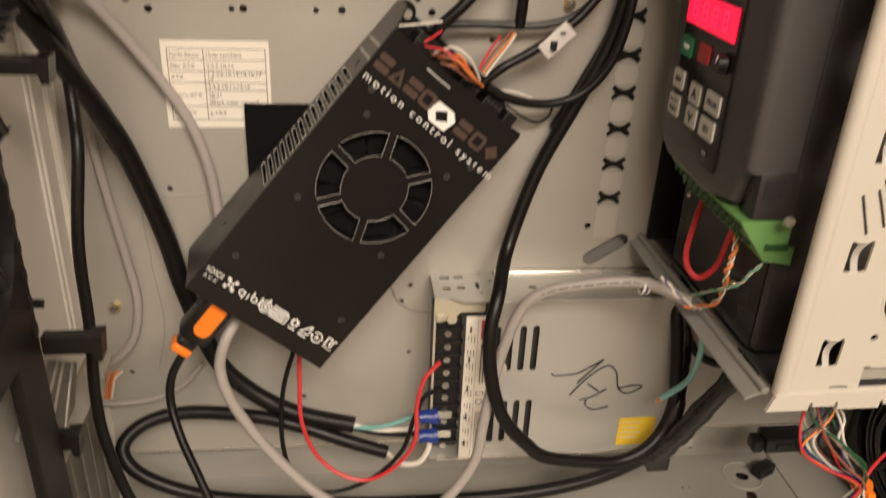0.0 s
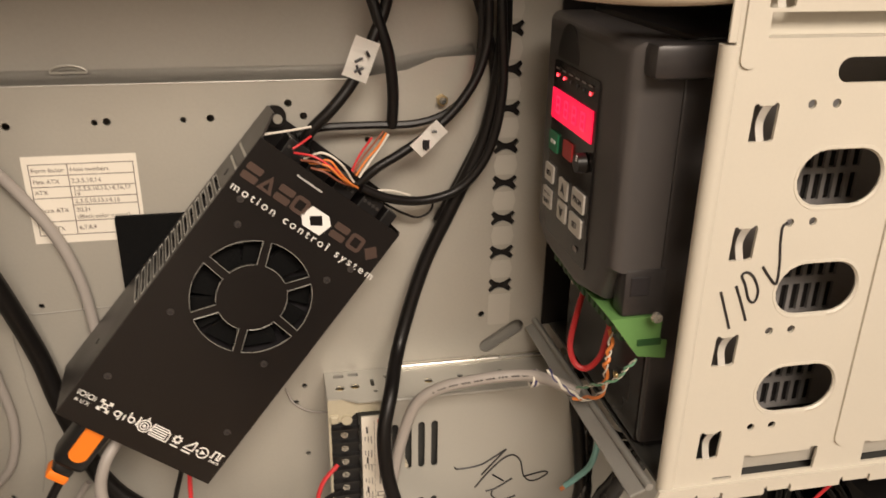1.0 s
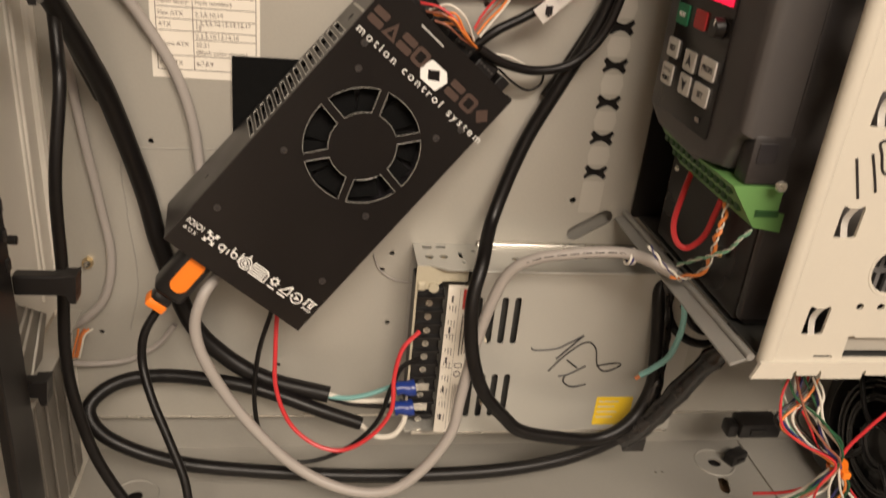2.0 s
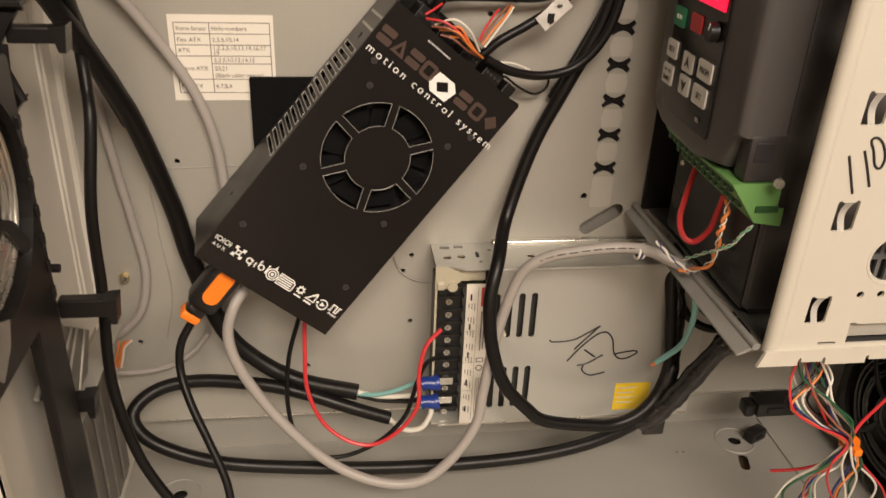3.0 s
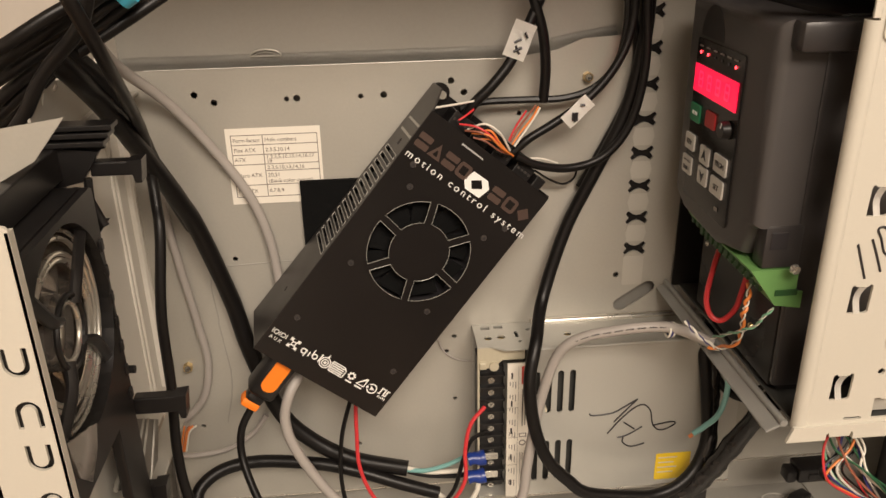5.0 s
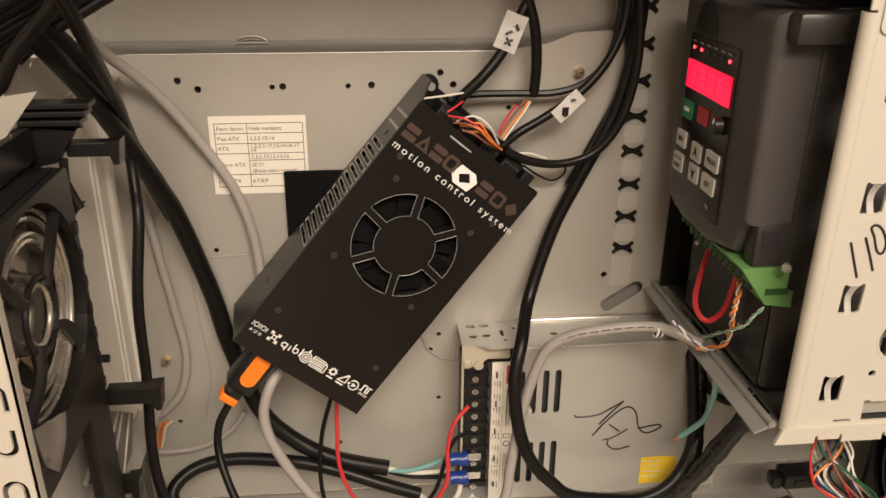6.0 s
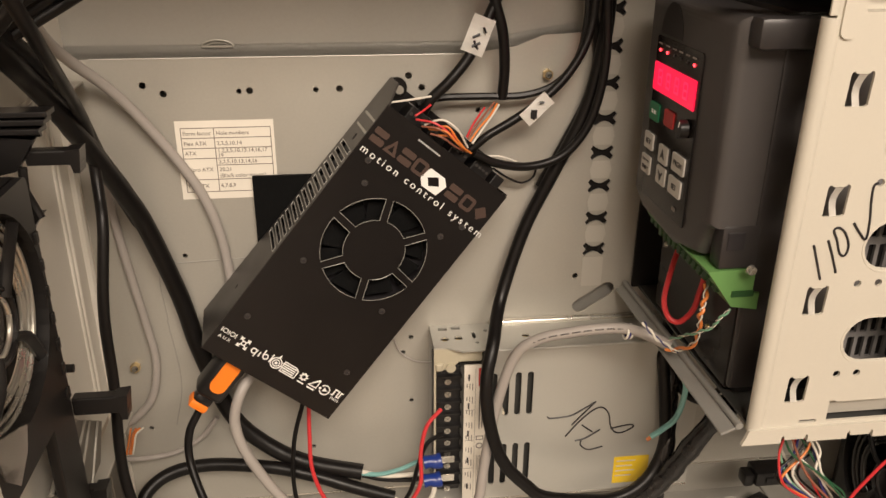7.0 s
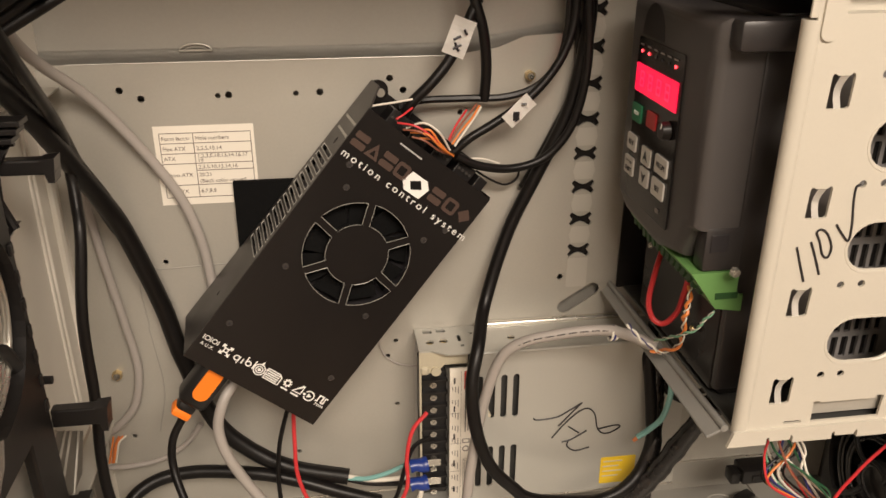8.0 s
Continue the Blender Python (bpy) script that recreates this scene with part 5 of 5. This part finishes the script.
     [(-0.0321, -0.022, -0.0778), (-0.0181, -0.024, -0.0804), (-0.0026, -0.026, -0.0791), (0.0034, -0.028, -0.0761)]),
    ('lead_wire', 0.0014, 'rubber', 'black core reaching the supply terminals',
     [(-0.0321, -0.022, -0.0801), (-0.0196, -0.024, -0.0827), (-0.0039, -0.026, -0.083), (0.0037, -0.028, -0.0808)]),
    ('lead_wire', 0.0016, 'white_pvc', 'white core curling up to a blue terminal',
     [(-0.014, -0.028, -0.0942), (-0.005, -0.03, -0.1007), (0.0043, -0.032, -0.0986), (0.0094, -0.031, -0.0911), (0.0106, -0.03, -0.0833)]),
    ('taped_cable', 0.0062, 'tape', 'black taped cable bundle leaving under the drive cage',
     [(0.1328, -0.047, -0.0914), (0.1455, -0.052, -0.0727), (0.1543, -0.058, -0.0494), (0.1612, -0.064, -0.0291), (0.1682, -0.07, -0.0125)]),
    ('taped_cable', 0.0046, 'tape', 'black taped cable hanging beside the power supply',
     [(0.1459, -0.03, 0.0024), (0.1478, -0.034, -0.018), (0.149, -0.038, -0.041), (0.1459, -0.044, -0.0632), (0.1366, -0.048, -0.0866)]),
    ('lead_wire', 0.0016, 'teal_pvc', 'pale teal wire with a bare copper end',
     [(0.1342, -0.068, 0.0173), (0.1402, -0.066, 0.0073), (0.1442, -0.062, -0.0097), (0.1432, -0.058, -0.0278), (0.1366, -0.056, -0.0372), (0.1311, -0.055, -0.0422)]),
    ('lead_wire', 0.0011, 'copper', 'bare copper strands at the wire end',
     [(0.1319, -0.055, -0.0418), (0.1303, -0.055, -0.0433), (0.1289, -0.055, -0.0443)]),
    ('hookup_wire', 0.0014, 'red_pvc', 'red wire loop under the inverter terminals',
     [(0.1294, -0.062, 0.0768), (0.1236, -0.07, 0.0697), (0.1182, -0.078, 0.0577), (0.1197, -0.082, 0.0499), (0.1242, -0.085, 0.0484), (0.1287, -0.088, 0.0557), (0.1299, -0.09, 0.0661), (0.1303, -0.092, 0.0753)]),
    ('ribbed_cable', 0.0044, 'cream_pvc', 'cream printed cable lying across above the inverter',
     [(0.0938, -0.06, 0.2188), (0.1, -0.09, 0.2142), (0.1093, -0.115, 0.2144), (0.1206, -0.13, 0.2153), (0.1366, -0.14, 0.2170), (0.1559, -0.143, 0.2196)]),
    ('loose_cable', 0.0024, 'rubber', 'short black loop of cable beside the taped bundle',
     [(0.1526, -0.03, -0.0204), (0.1565, -0.036, -0.0268), (0.1645, -0.042, -0.0295), (0.1742, -0.046, -0.027), (0.1821, -0.05, -0.0171)]),
    ('loose_cable', 0.0018, 'rubber', 'short black loop of thin cable under the cage',
     [(0.1483, -0.05, -0.0018), (0.1564, -0.05, -0.0136), (0.1651, -0.052, -0.0169), (0.1742, -0.056, -0.0099)]),
    ('stray_wire', 0.0005, 'grey_pvc', 'thin grey wire curving against the tray',
     [(-0.0103, -0.001, -0.0004), (-0.0068, -0.001, -0.0092), (0.0015, -0.001, -0.0157), (0.0123, -0.001, -0.0177)]),
    ('bundled_cable', 0.0024, 'rubber', 'black cable in the bundle tied with a blue strap',
     [(-0.169, -0.13, 0.1981), (-0.1605, -0.13, 0.2029), (-0.1518, -0.128, 0.2078), (-0.1428, -0.124, 0.2125), (-0.1345, -0.12, 0.2179)]),
    ('bundled_cable', 0.0026, 'rubber', 'black cable in the bundle tied with a blue strap',
     [(-0.1738, -0.122, 0.1915), (-0.1649, -0.122, 0.197), (-0.1548, -0.12, 0.2025), (-0.1454, -0.116, 0.2077), (-0.134, -0.11, 0.2154)]),
    ('bundled_cable', 0.0024, 'rubber', 'black cable in the bundle tied with a blue strap',
     [(-0.1778, -0.116, 0.1848), (-0.1687, -0.116, 0.1901), (-0.1584, -0.114, 0.1957), (-0.1486, -0.11, 0.2016), (-0.1386, -0.106, 0.208), (-0.129, -0.1, 0.2141)]),
    ('bundled_cable', 0.0024, 'rubber', 'black cable in the bundle tied with a blue strap',
     [(-0.1825, -0.11, 0.1756), (-0.1702, -0.11, 0.1847), (-0.1594, -0.108, 0.1913), (-0.1494, -0.104, 0.197), (-0.1391, -0.1, 0.2035), (-0.1279, -0.094, 0.2114)]),
    ('bundled_cable', 0.0024, 'rubber', 'black cable in the bundle tied with a blue strap',
     [(-0.1858, -0.106, 0.1686), (-0.1744, -0.106, 0.1774), (-0.1625, -0.106, 0.1852), (-0.1516, -0.104, 0.1917), (-0.1412, -0.1, 0.1978), (-0.1309, -0.096, 0.2037), (-0.12, -0.09, 0.2102)]),
    ('bundled_cable', 0.0024, 'rubber', 'black cable in the bundle tied with a blue strap',
     [(-0.1906, -0.098, 0.1617), (-0.1806, -0.098, 0.1684), (-0.1718, -0.098, 0.1771), (-0.1609, -0.097, 0.1864), (-0.1512, -0.094, 0.1932), (-0.1406, -0.09, 0.1993), (-0.1271, -0.086, 0.2068), (-0.1183, -0.08, 0.2115)]),
    ('bundled_cable', 0.0026, 'rubber', 'black cable crossing the strapped bundle',
     [(-0.188, -0.112, 0.1541), (-0.1785, -0.115, 0.1634), (-0.1692, -0.118, 0.1734), (-0.1627, -0.12, 0.1829), (-0.1551, -0.122, 0.1915), (-0.1454, -0.126, 0.2001), (-0.1396, -0.128, 0.207), (-0.1349, -0.13, 0.2181)]),
    ('power_cable', 0.0036, 'rubber', 'black rubber cable dropping from the strapped bundle',
     [(-0.1593, -0.112, 0.199), (-0.1548, -0.108, 0.194), (-0.1518, -0.098, 0.1864), (-0.1493, -0.086, 0.1767), (-0.1477, -0.072, 0.1638), (-0.1474, -0.056, 0.1478), (-0.148, -0.04, 0.1296), (-0.1464, -0.022, 0.1057), (-0.1414, -0.01, 0.0826)]),
    ('panel_wire', 0.00062, 'white_pvc', 'thin white front panel wire in a tied bunch',
     [(0.1751, -0.111, -0.0037), (0.1731, -0.114, -0.0111), (0.1828, -0.118, -0.0263), (0.198, -0.118, -0.0398), (0.2101, -0.117, -0.0509), (0.1988, -0.117, -0.0655), (0.1866, -0.113, -0.0821), (0.184, -0.107, -0.1158)]),
    ('panel_wire', 0.00062, 'dkgreen_pvc', 'thin dark green front panel wire in a tied bunch',
     [(0.1684, -0.1193, 0.002), (0.1737, -0.1222, -0.0075), (0.1868, -0.1263, -0.0168), (0.2019, -0.1263, -0.033), (0.2053, -0.1253, -0.0437), (0.1965, -0.1253, -0.058), (0.1807, -0.1213, -0.0772), (0.1954, -0.1153, -0.1079)]),
    ('panel_wire', 0.00062, 'red_pvc', 'thin red front panel wire in a tied bunch',
     [(0.1802, -0.1118, -0.0032), (0.1797, -0.1148, -0.0135), (0.1866, -0.1188, -0.0238), (0.1974, -0.1188, -0.0398), (0.2109, -0.1178, -0.0503), (0.2046, -0.1178, -0.065), (0.2016, -0.1138, -0.0846), (0.1986, -0.1078, -0.1158)]),
    ('panel_wire', 0.00062, 'navy_pvc', 'thin dark blue front panel wire in a tied bunch',
     [(0.1801, -0.1143, -0.0015), (0.1771, -0.1173, -0.0112), (0.1699, -0.1213, -0.019), (0.1874, -0.1213, -0.0349), (0.2084, -0.1203, -0.0481), (0.1999, -0.1203, -0.0625), (0.1952, -0.1163, -0.0856), (0.1944, -0.1103, -0.113)]),
    ('panel_wire', 0.00062, 'white_pvc', 'thin white front panel wire in a tied bunch',
     [(0.178, -0.112, -0.003), (0.1793, -0.1151, -0.0114), (0.1901, -0.119, -0.0226), (0.2028, -0.119, -0.0397), (0.2087, -0.118, -0.05), (0.1994, -0.118, -0.0646), (0.1975, -0.114, -0.0861), (0.2109, -0.108, -0.1163)]),
    ('panel_wire', 0.00062, 'green_pvc', 'thin pale green front panel wire in a tied bunch',
     [(0.1734, -0.1133, -0.0021), (0.1703, -0.1163, -0.0094), (0.1761, -0.1203, -0.0243), (0.1908, -0.1203, -0.0376), (0.2111, -0.1193, -0.049), (0.1994, -0.1193, -0.0634), (0.2007, -0.1153, -0.0865), (0.2176, -0.1093, -0.1153)]),
    ('panel_wire', 0.00062, 'brown_pvc', 'thin brown front panel wire in a tied bunch',
     [(0.1723, -0.1194, 0.0022), (0.1751, -0.1225, -0.0058), (0.1807, -0.1264, -0.0173), (0.1934, -0.1264, -0.0312), (0.2056, -0.1254, -0.0436), (0.1986, -0.1254, -0.0579), (0.1917, -0.1214, -0.0735), (0.2001, -0.1154, -0.108)]),
    ('panel_wire', 0.00062, 'white_pvc', 'thin white front panel wire in a tied bunch',
     [(0.1846, -0.1136, -0.002), (0.1823, -0.1166, -0.0123), (0.1766, -0.1206, -0.0205), (0.1886, -0.1206, -0.0345), (0.2075, -0.1196, -0.0486), (0.2086, -0.1196, -0.0635), (0.2016, -0.1156, -0.0793), (0.2171, -0.1096, -0.1149)]),
    ('panel_wire', 0.00062, 'red_pvc', 'thin red front panel wire in a tied bunch',
     [(0.1686, -0.12, 0.0025), (0.1658, -0.123, -0.0068), (0.1679, -0.127, -0.0194), (0.1809, -0.127, -0.03), (0.2028, -0.126, -0.043), (0.1982, -0.126, -0.0574), (0.2037, -0.122, -0.0749), (0.2253, -0.116, -0.1088)]),
    ('panel_wire', 0.00062, 'rubber', 'thin black front panel wire in a tied bunch',
     [(0.1845, -0.115, -0.001), (0.1794, -0.118, -0.009), (0.1668, -0.122, -0.0194), (0.1842, -0.122, -0.0337), (0.2058, -0.121, -0.0474), (0.2128, -0.121, -0.0624), (0.2152, -0.117, -0.0857), (0.2208, -0.111, -0.1137)]),
    ('panel_wire', 0.00062, 'white_pvc', 'thin white front panel wire in a tied bunch',
     [(0.1847, -0.1165, 0.0001), (0.1893, -0.1196, -0.0087), (0.1872, -0.1235, -0.0185), (0.2047, -0.1235, -0.036), (0.208, -0.1225, -0.0461), (0.2072, -0.1225, -0.0608), (0.2176, -0.1185, -0.0829), (0.2293, -0.1125, -0.1126)]),
    ('panel_wire', 0.00062, 'navy_pvc', 'thin dark blue front panel wire in a tied bunch',
     [(0.1839, -0.1153, -0.0008), (0.1867, -0.1183, -0.0089), (0.1901, -0.1222, -0.0233), (0.1984, -0.1222, -0.0372), (0.2093, -0.1213, -0.0472), (0.2131, -0.1213, -0.0622), (0.2118, -0.1173, -0.0846), (0.2205, -0.1112, -0.1134)]),
    ('panel_wire', 0.00062, 'orange_pvc', 'thin orange front panel wire in a tied bunch',
     [(0.186, -0.1167, 0.0001), (0.1813, -0.1196, -0.009), (0.1691, -0.1237, -0.0207), (0.184, -0.1237, -0.0326), (0.2041, -0.1227, -0.0459), (0.2158, -0.1227, -0.061), (0.2128, -0.1187, -0.0831), (0.2226, -0.1127, -0.1121)]),
    ('panel_wire', 0.00062, 'white_pvc', 'thin white front panel wire in a tied bunch',
     [(0.1817, -0.1178, 0.001), (0.187, -0.1208, -0.009), (0.1901, -0.1249, -0.0199), (0.2034, -0.1249, -0.0348), (0.2063, -0.1238, -0.045), (0.2119, -0.1238, -0.0598), (0.2207, -0.1198, -0.076), (0.2229, -0.1139, -0.1109)]),
    ('panel_wire', 0.00062, 'dkgreen_pvc', 'thin dark green front panel wire in a tied bunch',
     [(0.1796, -0.1149, -0.0011), (0.1841, -0.1179, -0.0087), (0.1932, -0.1219, -0.0227), (0.2054, -0.1219, -0.0338), (0.2092, -0.1209, -0.0476), (0.2196, -0.1209, -0.0627), (0.2205, -0.1169, -0.0827), (0.2386, -0.1109, -0.1148)]),
    ('panel_wire', 0.00062, 'white_pvc', 'thin white front panel wire in a tied bunch',
     [(0.1851, -0.1131, -0.0023), (0.1835, -0.1161, -0.0126), (0.1734, -0.1201, -0.0204), (0.1911, -0.1201, -0.0384), (0.2094, -0.1191, -0.0491), (0.2189, -0.1191, -0.0643), (0.2385, -0.1151, -0.0869), (0.2356, -0.1091, -0.1165)]),
    ('panel_wire', 0.00062, 'rubber', 'thin black front panel wire in a tied bunch',
     [(0.188, -0.112, -0.0032), (0.1878, -0.115, -0.0118), (0.1803, -0.1189, -0.0216), (0.1942, -0.1189, -0.0366), (0.2089, -0.1179, -0.0501), (0.2221, -0.1179, -0.0655), (0.2331, -0.1139, -0.086), (0.2633, -0.1079, -0.1191)]),
    ('panel_wire', 0.00062, 'red_pvc', 'thin red front panel wire in a tied bunch',
     [(0.1858, -0.1101, -0.0044), (0.1849, -0.1131, -0.0133), (0.1822, -0.117, -0.0248), (0.1925, -0.117, -0.0384), (0.2136, -0.116, -0.0519), (0.2241, -0.116, -0.0673), (0.2464, -0.112, -0.0919), (0.2614, -0.106, -0.121)]),
    ('panel_wire', 0.0009, 'red_pvc', 'red twisted wire running off the tied bunch',
     [(0.2109, -0.118, -0.0501), (0.2189, -0.112, -0.0449), (0.2312, -0.105, -0.041), (0.2457, -0.098, -0.0355), (0.2699, -0.09, -0.0242)]),
    ('panel_wire', 0.0009, 'red_pvc', 'red and black twisted wire across the floor',
     [(0.2119, -0.116, -0.0536), (0.2186, -0.1, -0.079), (0.2126, -0.09, -0.0936), (0.1992, -0.082, -0.1017)]),
]
for kind, r, mat, text, pts in CABLES:
    n = 12 if r > 0.002 else 8
    ob = link(kind, sweep(spline(pts, 8), r, n, None, 1.0, 0.28 if mat == "tape" else 0.02), WIRES[mat], True)
    tagged(ob, text, "wire" if r < 0.0018 else "cable")
    if "looping in front" in text:
        # small print along the sheath
        line = spline(pts, 8)
        for i in range(len(line) * 70 // 100, len(line) * 92 // 100):
            p, q = line[i], line[i + 1]
            for k in ((0.15, 0.6) if i % 4 else ()):
                c = p.lerp(q, k) + Vector((0, -r * 0.90, r * 0.36))
                u = (q - p).normalized() * 0.00026
                part("print_mark", rod(c - u, c + u, 0.00042, 6), INK, ob)


def twisted_pair(pts, r, mats, label, turns):
    """Two thin cores wound round each other along a line."""
    line = spline(pts, 10)
    ob = thing("twisted_pair", label, "wire", Matrix.Translation((0, 0, 0)), "twisted pairs beside the inverter")
    for k, mat in enumerate(mats):
        core = []
        for i, q in enumerate(line):
            d = (line[min(i + 1, len(line) - 1)] - line[max(i - 1, 0)]).normalized()
            u = d.cross(Vector((0, 0, 1))).normalized()
            a = math.pi * k + 2 * math.pi * turns * i / len(line)
            core.append(q + r * 1.05 * (math.cos(a) * u + math.sin(a) * d.cross(u)))
        part("core", sweep(core, r if k == 0 else r * 0.48, 8), WIRES[mat], ob, "", True)
    return ob


twisted_pair([(0.108, -0.08, 0.0467), (0.11, -0.084, 0.0439), (0.114, -0.086, 0.0399), (0.1188, -0.088, 0.0367), (0.1239, -0.088, 0.033)], 0.00062, ("white_pvc", "navy_pvc"), "blue and white twisted pair leaving the grey cable", 2.5)
twisted_pair([(0.1237, -0.108, 0.0802), (0.1219, -0.112, 0.0742), (0.1209, -0.112, 0.0667), (0.1231, -0.108, 0.0571), (0.1243, -0.104, 0.0479), (0.1232, -0.094, 0.0384), (0.1190, -0.086, 0.0345)], 0.0008, ("orange_pvc", "white_pvc"), "orange and white twisted pair at the inverter terminals", 4.5)
twisted_pair([(0.1268, -0.126, 0.0765), (0.1234, -0.124, 0.0706), (0.1227, -0.121, 0.0655), (0.1196, -0.115, 0.0597), (0.1180, -0.105, 0.0525), (0.1172, -0.092, 0.0430)], 0.0005, ("green_pvc", "white_pvc"), "green and white twisted pair at the inverter terminals", 5)
# a blue and white core wound twice round the grey cable
wound = thing("core_winding", "blue and white core wound round the grey cable", "wire", Matrix.Translation((0.1056, -0.0678, 0.0348)))
for dx, mat in ((-0.0012, "white_pvc"), (0.0, "navy_pvc"), (0.0012, "white_pvc")):
    part("turn", sweep([Vector((dx + 0.0006 * math.sin(a), 0.0036 * math.cos(a), 0.0036 * math.sin(a))) for a in [2 * math.pi * i / 20 for i in range(21)]], 0.00065, 8), WIRES[mat], wound, "", True)


def band(name, place, along, r, width, mat, label, category):
    d = Vector(along).normalized()
    p = Vector(place)
    ob = thing(name, label, category, Matrix.Translation(p))
    part("loop", rod(-d * width / 2, d * width / 2, r, 16), mat, ob, "", True)
    k = d.orthogonal().normalized()
    part("lock", box(-0.002, 0.002, -r - 0.0035, -r + 0.0005, -0.0018, 0.0018, 0.0005), mat, ob)
    return ob


def flag(place, along, across, w, h, label, text):
    """A white sticker folded round a cable."""
    a = Vector(along).normalized()
    c = Vector(across)
    c = (c - a * a.dot(c)).normalized()
    n = a.cross(c)
    if n.y > 0:
        n, c = -n, -c
    m = Matrix.Translation(place) @ Matrix((a, c, n)).transposed().to_4x4()
    ob = thing("cable_flag", label, "cable label", m, "white flags on the stepper cables")
    b = bmesh.new()
    grid = [[b.verts.new((-w / 2 + w * i / 8, -h / 2 + h * j / 6, 0.0006 * math.cos(2.2 * (j / 6 - 0.6)) + 0.0005 * math.sin(i * 0.8))) for j in range(7)] for i in range(9)]
    for i in range(8):
        for j in range(6):
            b.faces.new((grid[i][j], grid[i + 1][j], grid[i + 1][j + 1], grid[i][j + 1]))
    bmesh.ops.solidify(b, geom=b.faces[:], thickness=0.0003)
    part("paper", b, FLAGWHITE, ob)
    for x, y, s, t in text:
        part("pen_mark", sweep(spline([(x + p * s, y + q * s, 0.0014) for p, q in t], 4), 0.00062, 6), INK, ob, "black pen mark", True)
    return ob


STROKE_A = ((-1, -1), (0, 0.2), (1, 1))
STROKE_B = ((-1, 1), (0.1, 0), (1, -1))
cable_marks = [(-0.0045, -0.0005, 0.0016, STROKE_A), (-0.0045, -0.0005, 0.0016, STROKE_B), (-0.0005, 0.0010, 0.0014, STROKE_B), (0.0035, -0.0020, 0.0010, STROKE_A)]
flag((0.0325, -0.0195, 0.1768), (0.0072, 0, 0.018), (1, 0, -0.3), 0.0185, 0.0115, "white paper flag with pen marks folded round a cable", cable_marks)
flag((0.0628, -0.0225, 0.1405), (0.0143, 0, 0.0135), (-0.6, 0, 0.6), 0.0170, 0.0082, "small white flag with a black blot on a cable", [(-0.003, -0.001, 0.0017, STROKE_A), (-0.0035, 0.000, 0.0015, STROKE_A), (-0.002, -0.0015, 0.0015, STROKE_A), (0.004, 0.001, 0.0008, STROKE_B)])

# marker writing on the cage plate
writing = [[(0.1449, 0.1151), (0.1473, 0.1086), (0.1505, 0.1000)], [(0.1505, 0.1170), (0.1535, 0.1103), (0.1566, 0.1027)],
           [(0.1541, 0.1170), (0.1521, 0.1209), (0.1541, 0.1220), (0.1571, 0.1196), (0.1595, 0.1143), (0.1588, 0.1101), (0.1564, 0.1112), (0.1541, 0.1170)],
           [(0.1597, 0.1238), (0.1629, 0.1196), (0.1662, 0.1167), (0.1662, 0.1238), (0.1649, 0.1325), (0.1646, 0.1385), (0.1662, 0.1400)]]
part("handwriting", strokes(writing, 0.00050, at_face(PANEL_Y - 0.0001)), INK, panel, "handwritten black 110V", True)

# blue crimp terminals on the supply leads
for z in (-0.0680, -0.0815):
    lug = thing("crimp_terminal", "blue insulated crimp terminal on a supply lead", "terminal", Matrix.Translation((0.0105, -0.0300, z)), "crimp terminals")
    part("sleeve", sweep(spline([(-0.0065, 0.0, 0.0), (-0.0030, 0.0002, 0.0004), (0.0005, 0.0006, -0.0003), (0.0040, 0.0010, 0.0)], 5), 0.0042, 14, None, 0.8, 0.25), BLUE, lug, "", True)
    part("fork", box(0.0035, 0.0120, 0.0010, 0.0018, -0.0024, 0.0024, 0.0003), BRIGHT, lug)
strap = band("cable_strap", (-0.1305, -0.1080, 0.2150), (0.9, 0.0, 0.55), 0.0070, 0.0045, CYAN, "bright blue strap round the cable bundle", "cable tie")
tie = band("cable_tie", (0.2121, -0.1170, -0.0519), (0.25, 0, -1), 0.0050, 0.0028, ORANGE, "orange tie round the front panel wires", "cable tie")
tape_end = tagged(link("tape_tail", box(0.1340, 0.1470, -0.0500, -0.0470, -0.0985, -0.0885, 0.0010), TAPE, True), "loose end of black tape on the cable bundle", "tape")
for dx, m in ((0, COPPER), (0.002, WIRES["white_pvc"]), (-0.0015, WIRES["orange_pvc"]), (0.001, WIRES["orange_pvc"])):
    tagged(link("frayed_core", sweep(spline([(-0.1650 + dx, -0.016, -0.0575), (-0.1632 + dx, -0.016, -0.0510), (-0.1612 + dx, -0.016, -0.0440), (-0.1590 + 2 * dx, -0.015, -0.0405)], 5), 0.0006, 6), m, True), "short frayed wire core beside the rear wall", "wire")
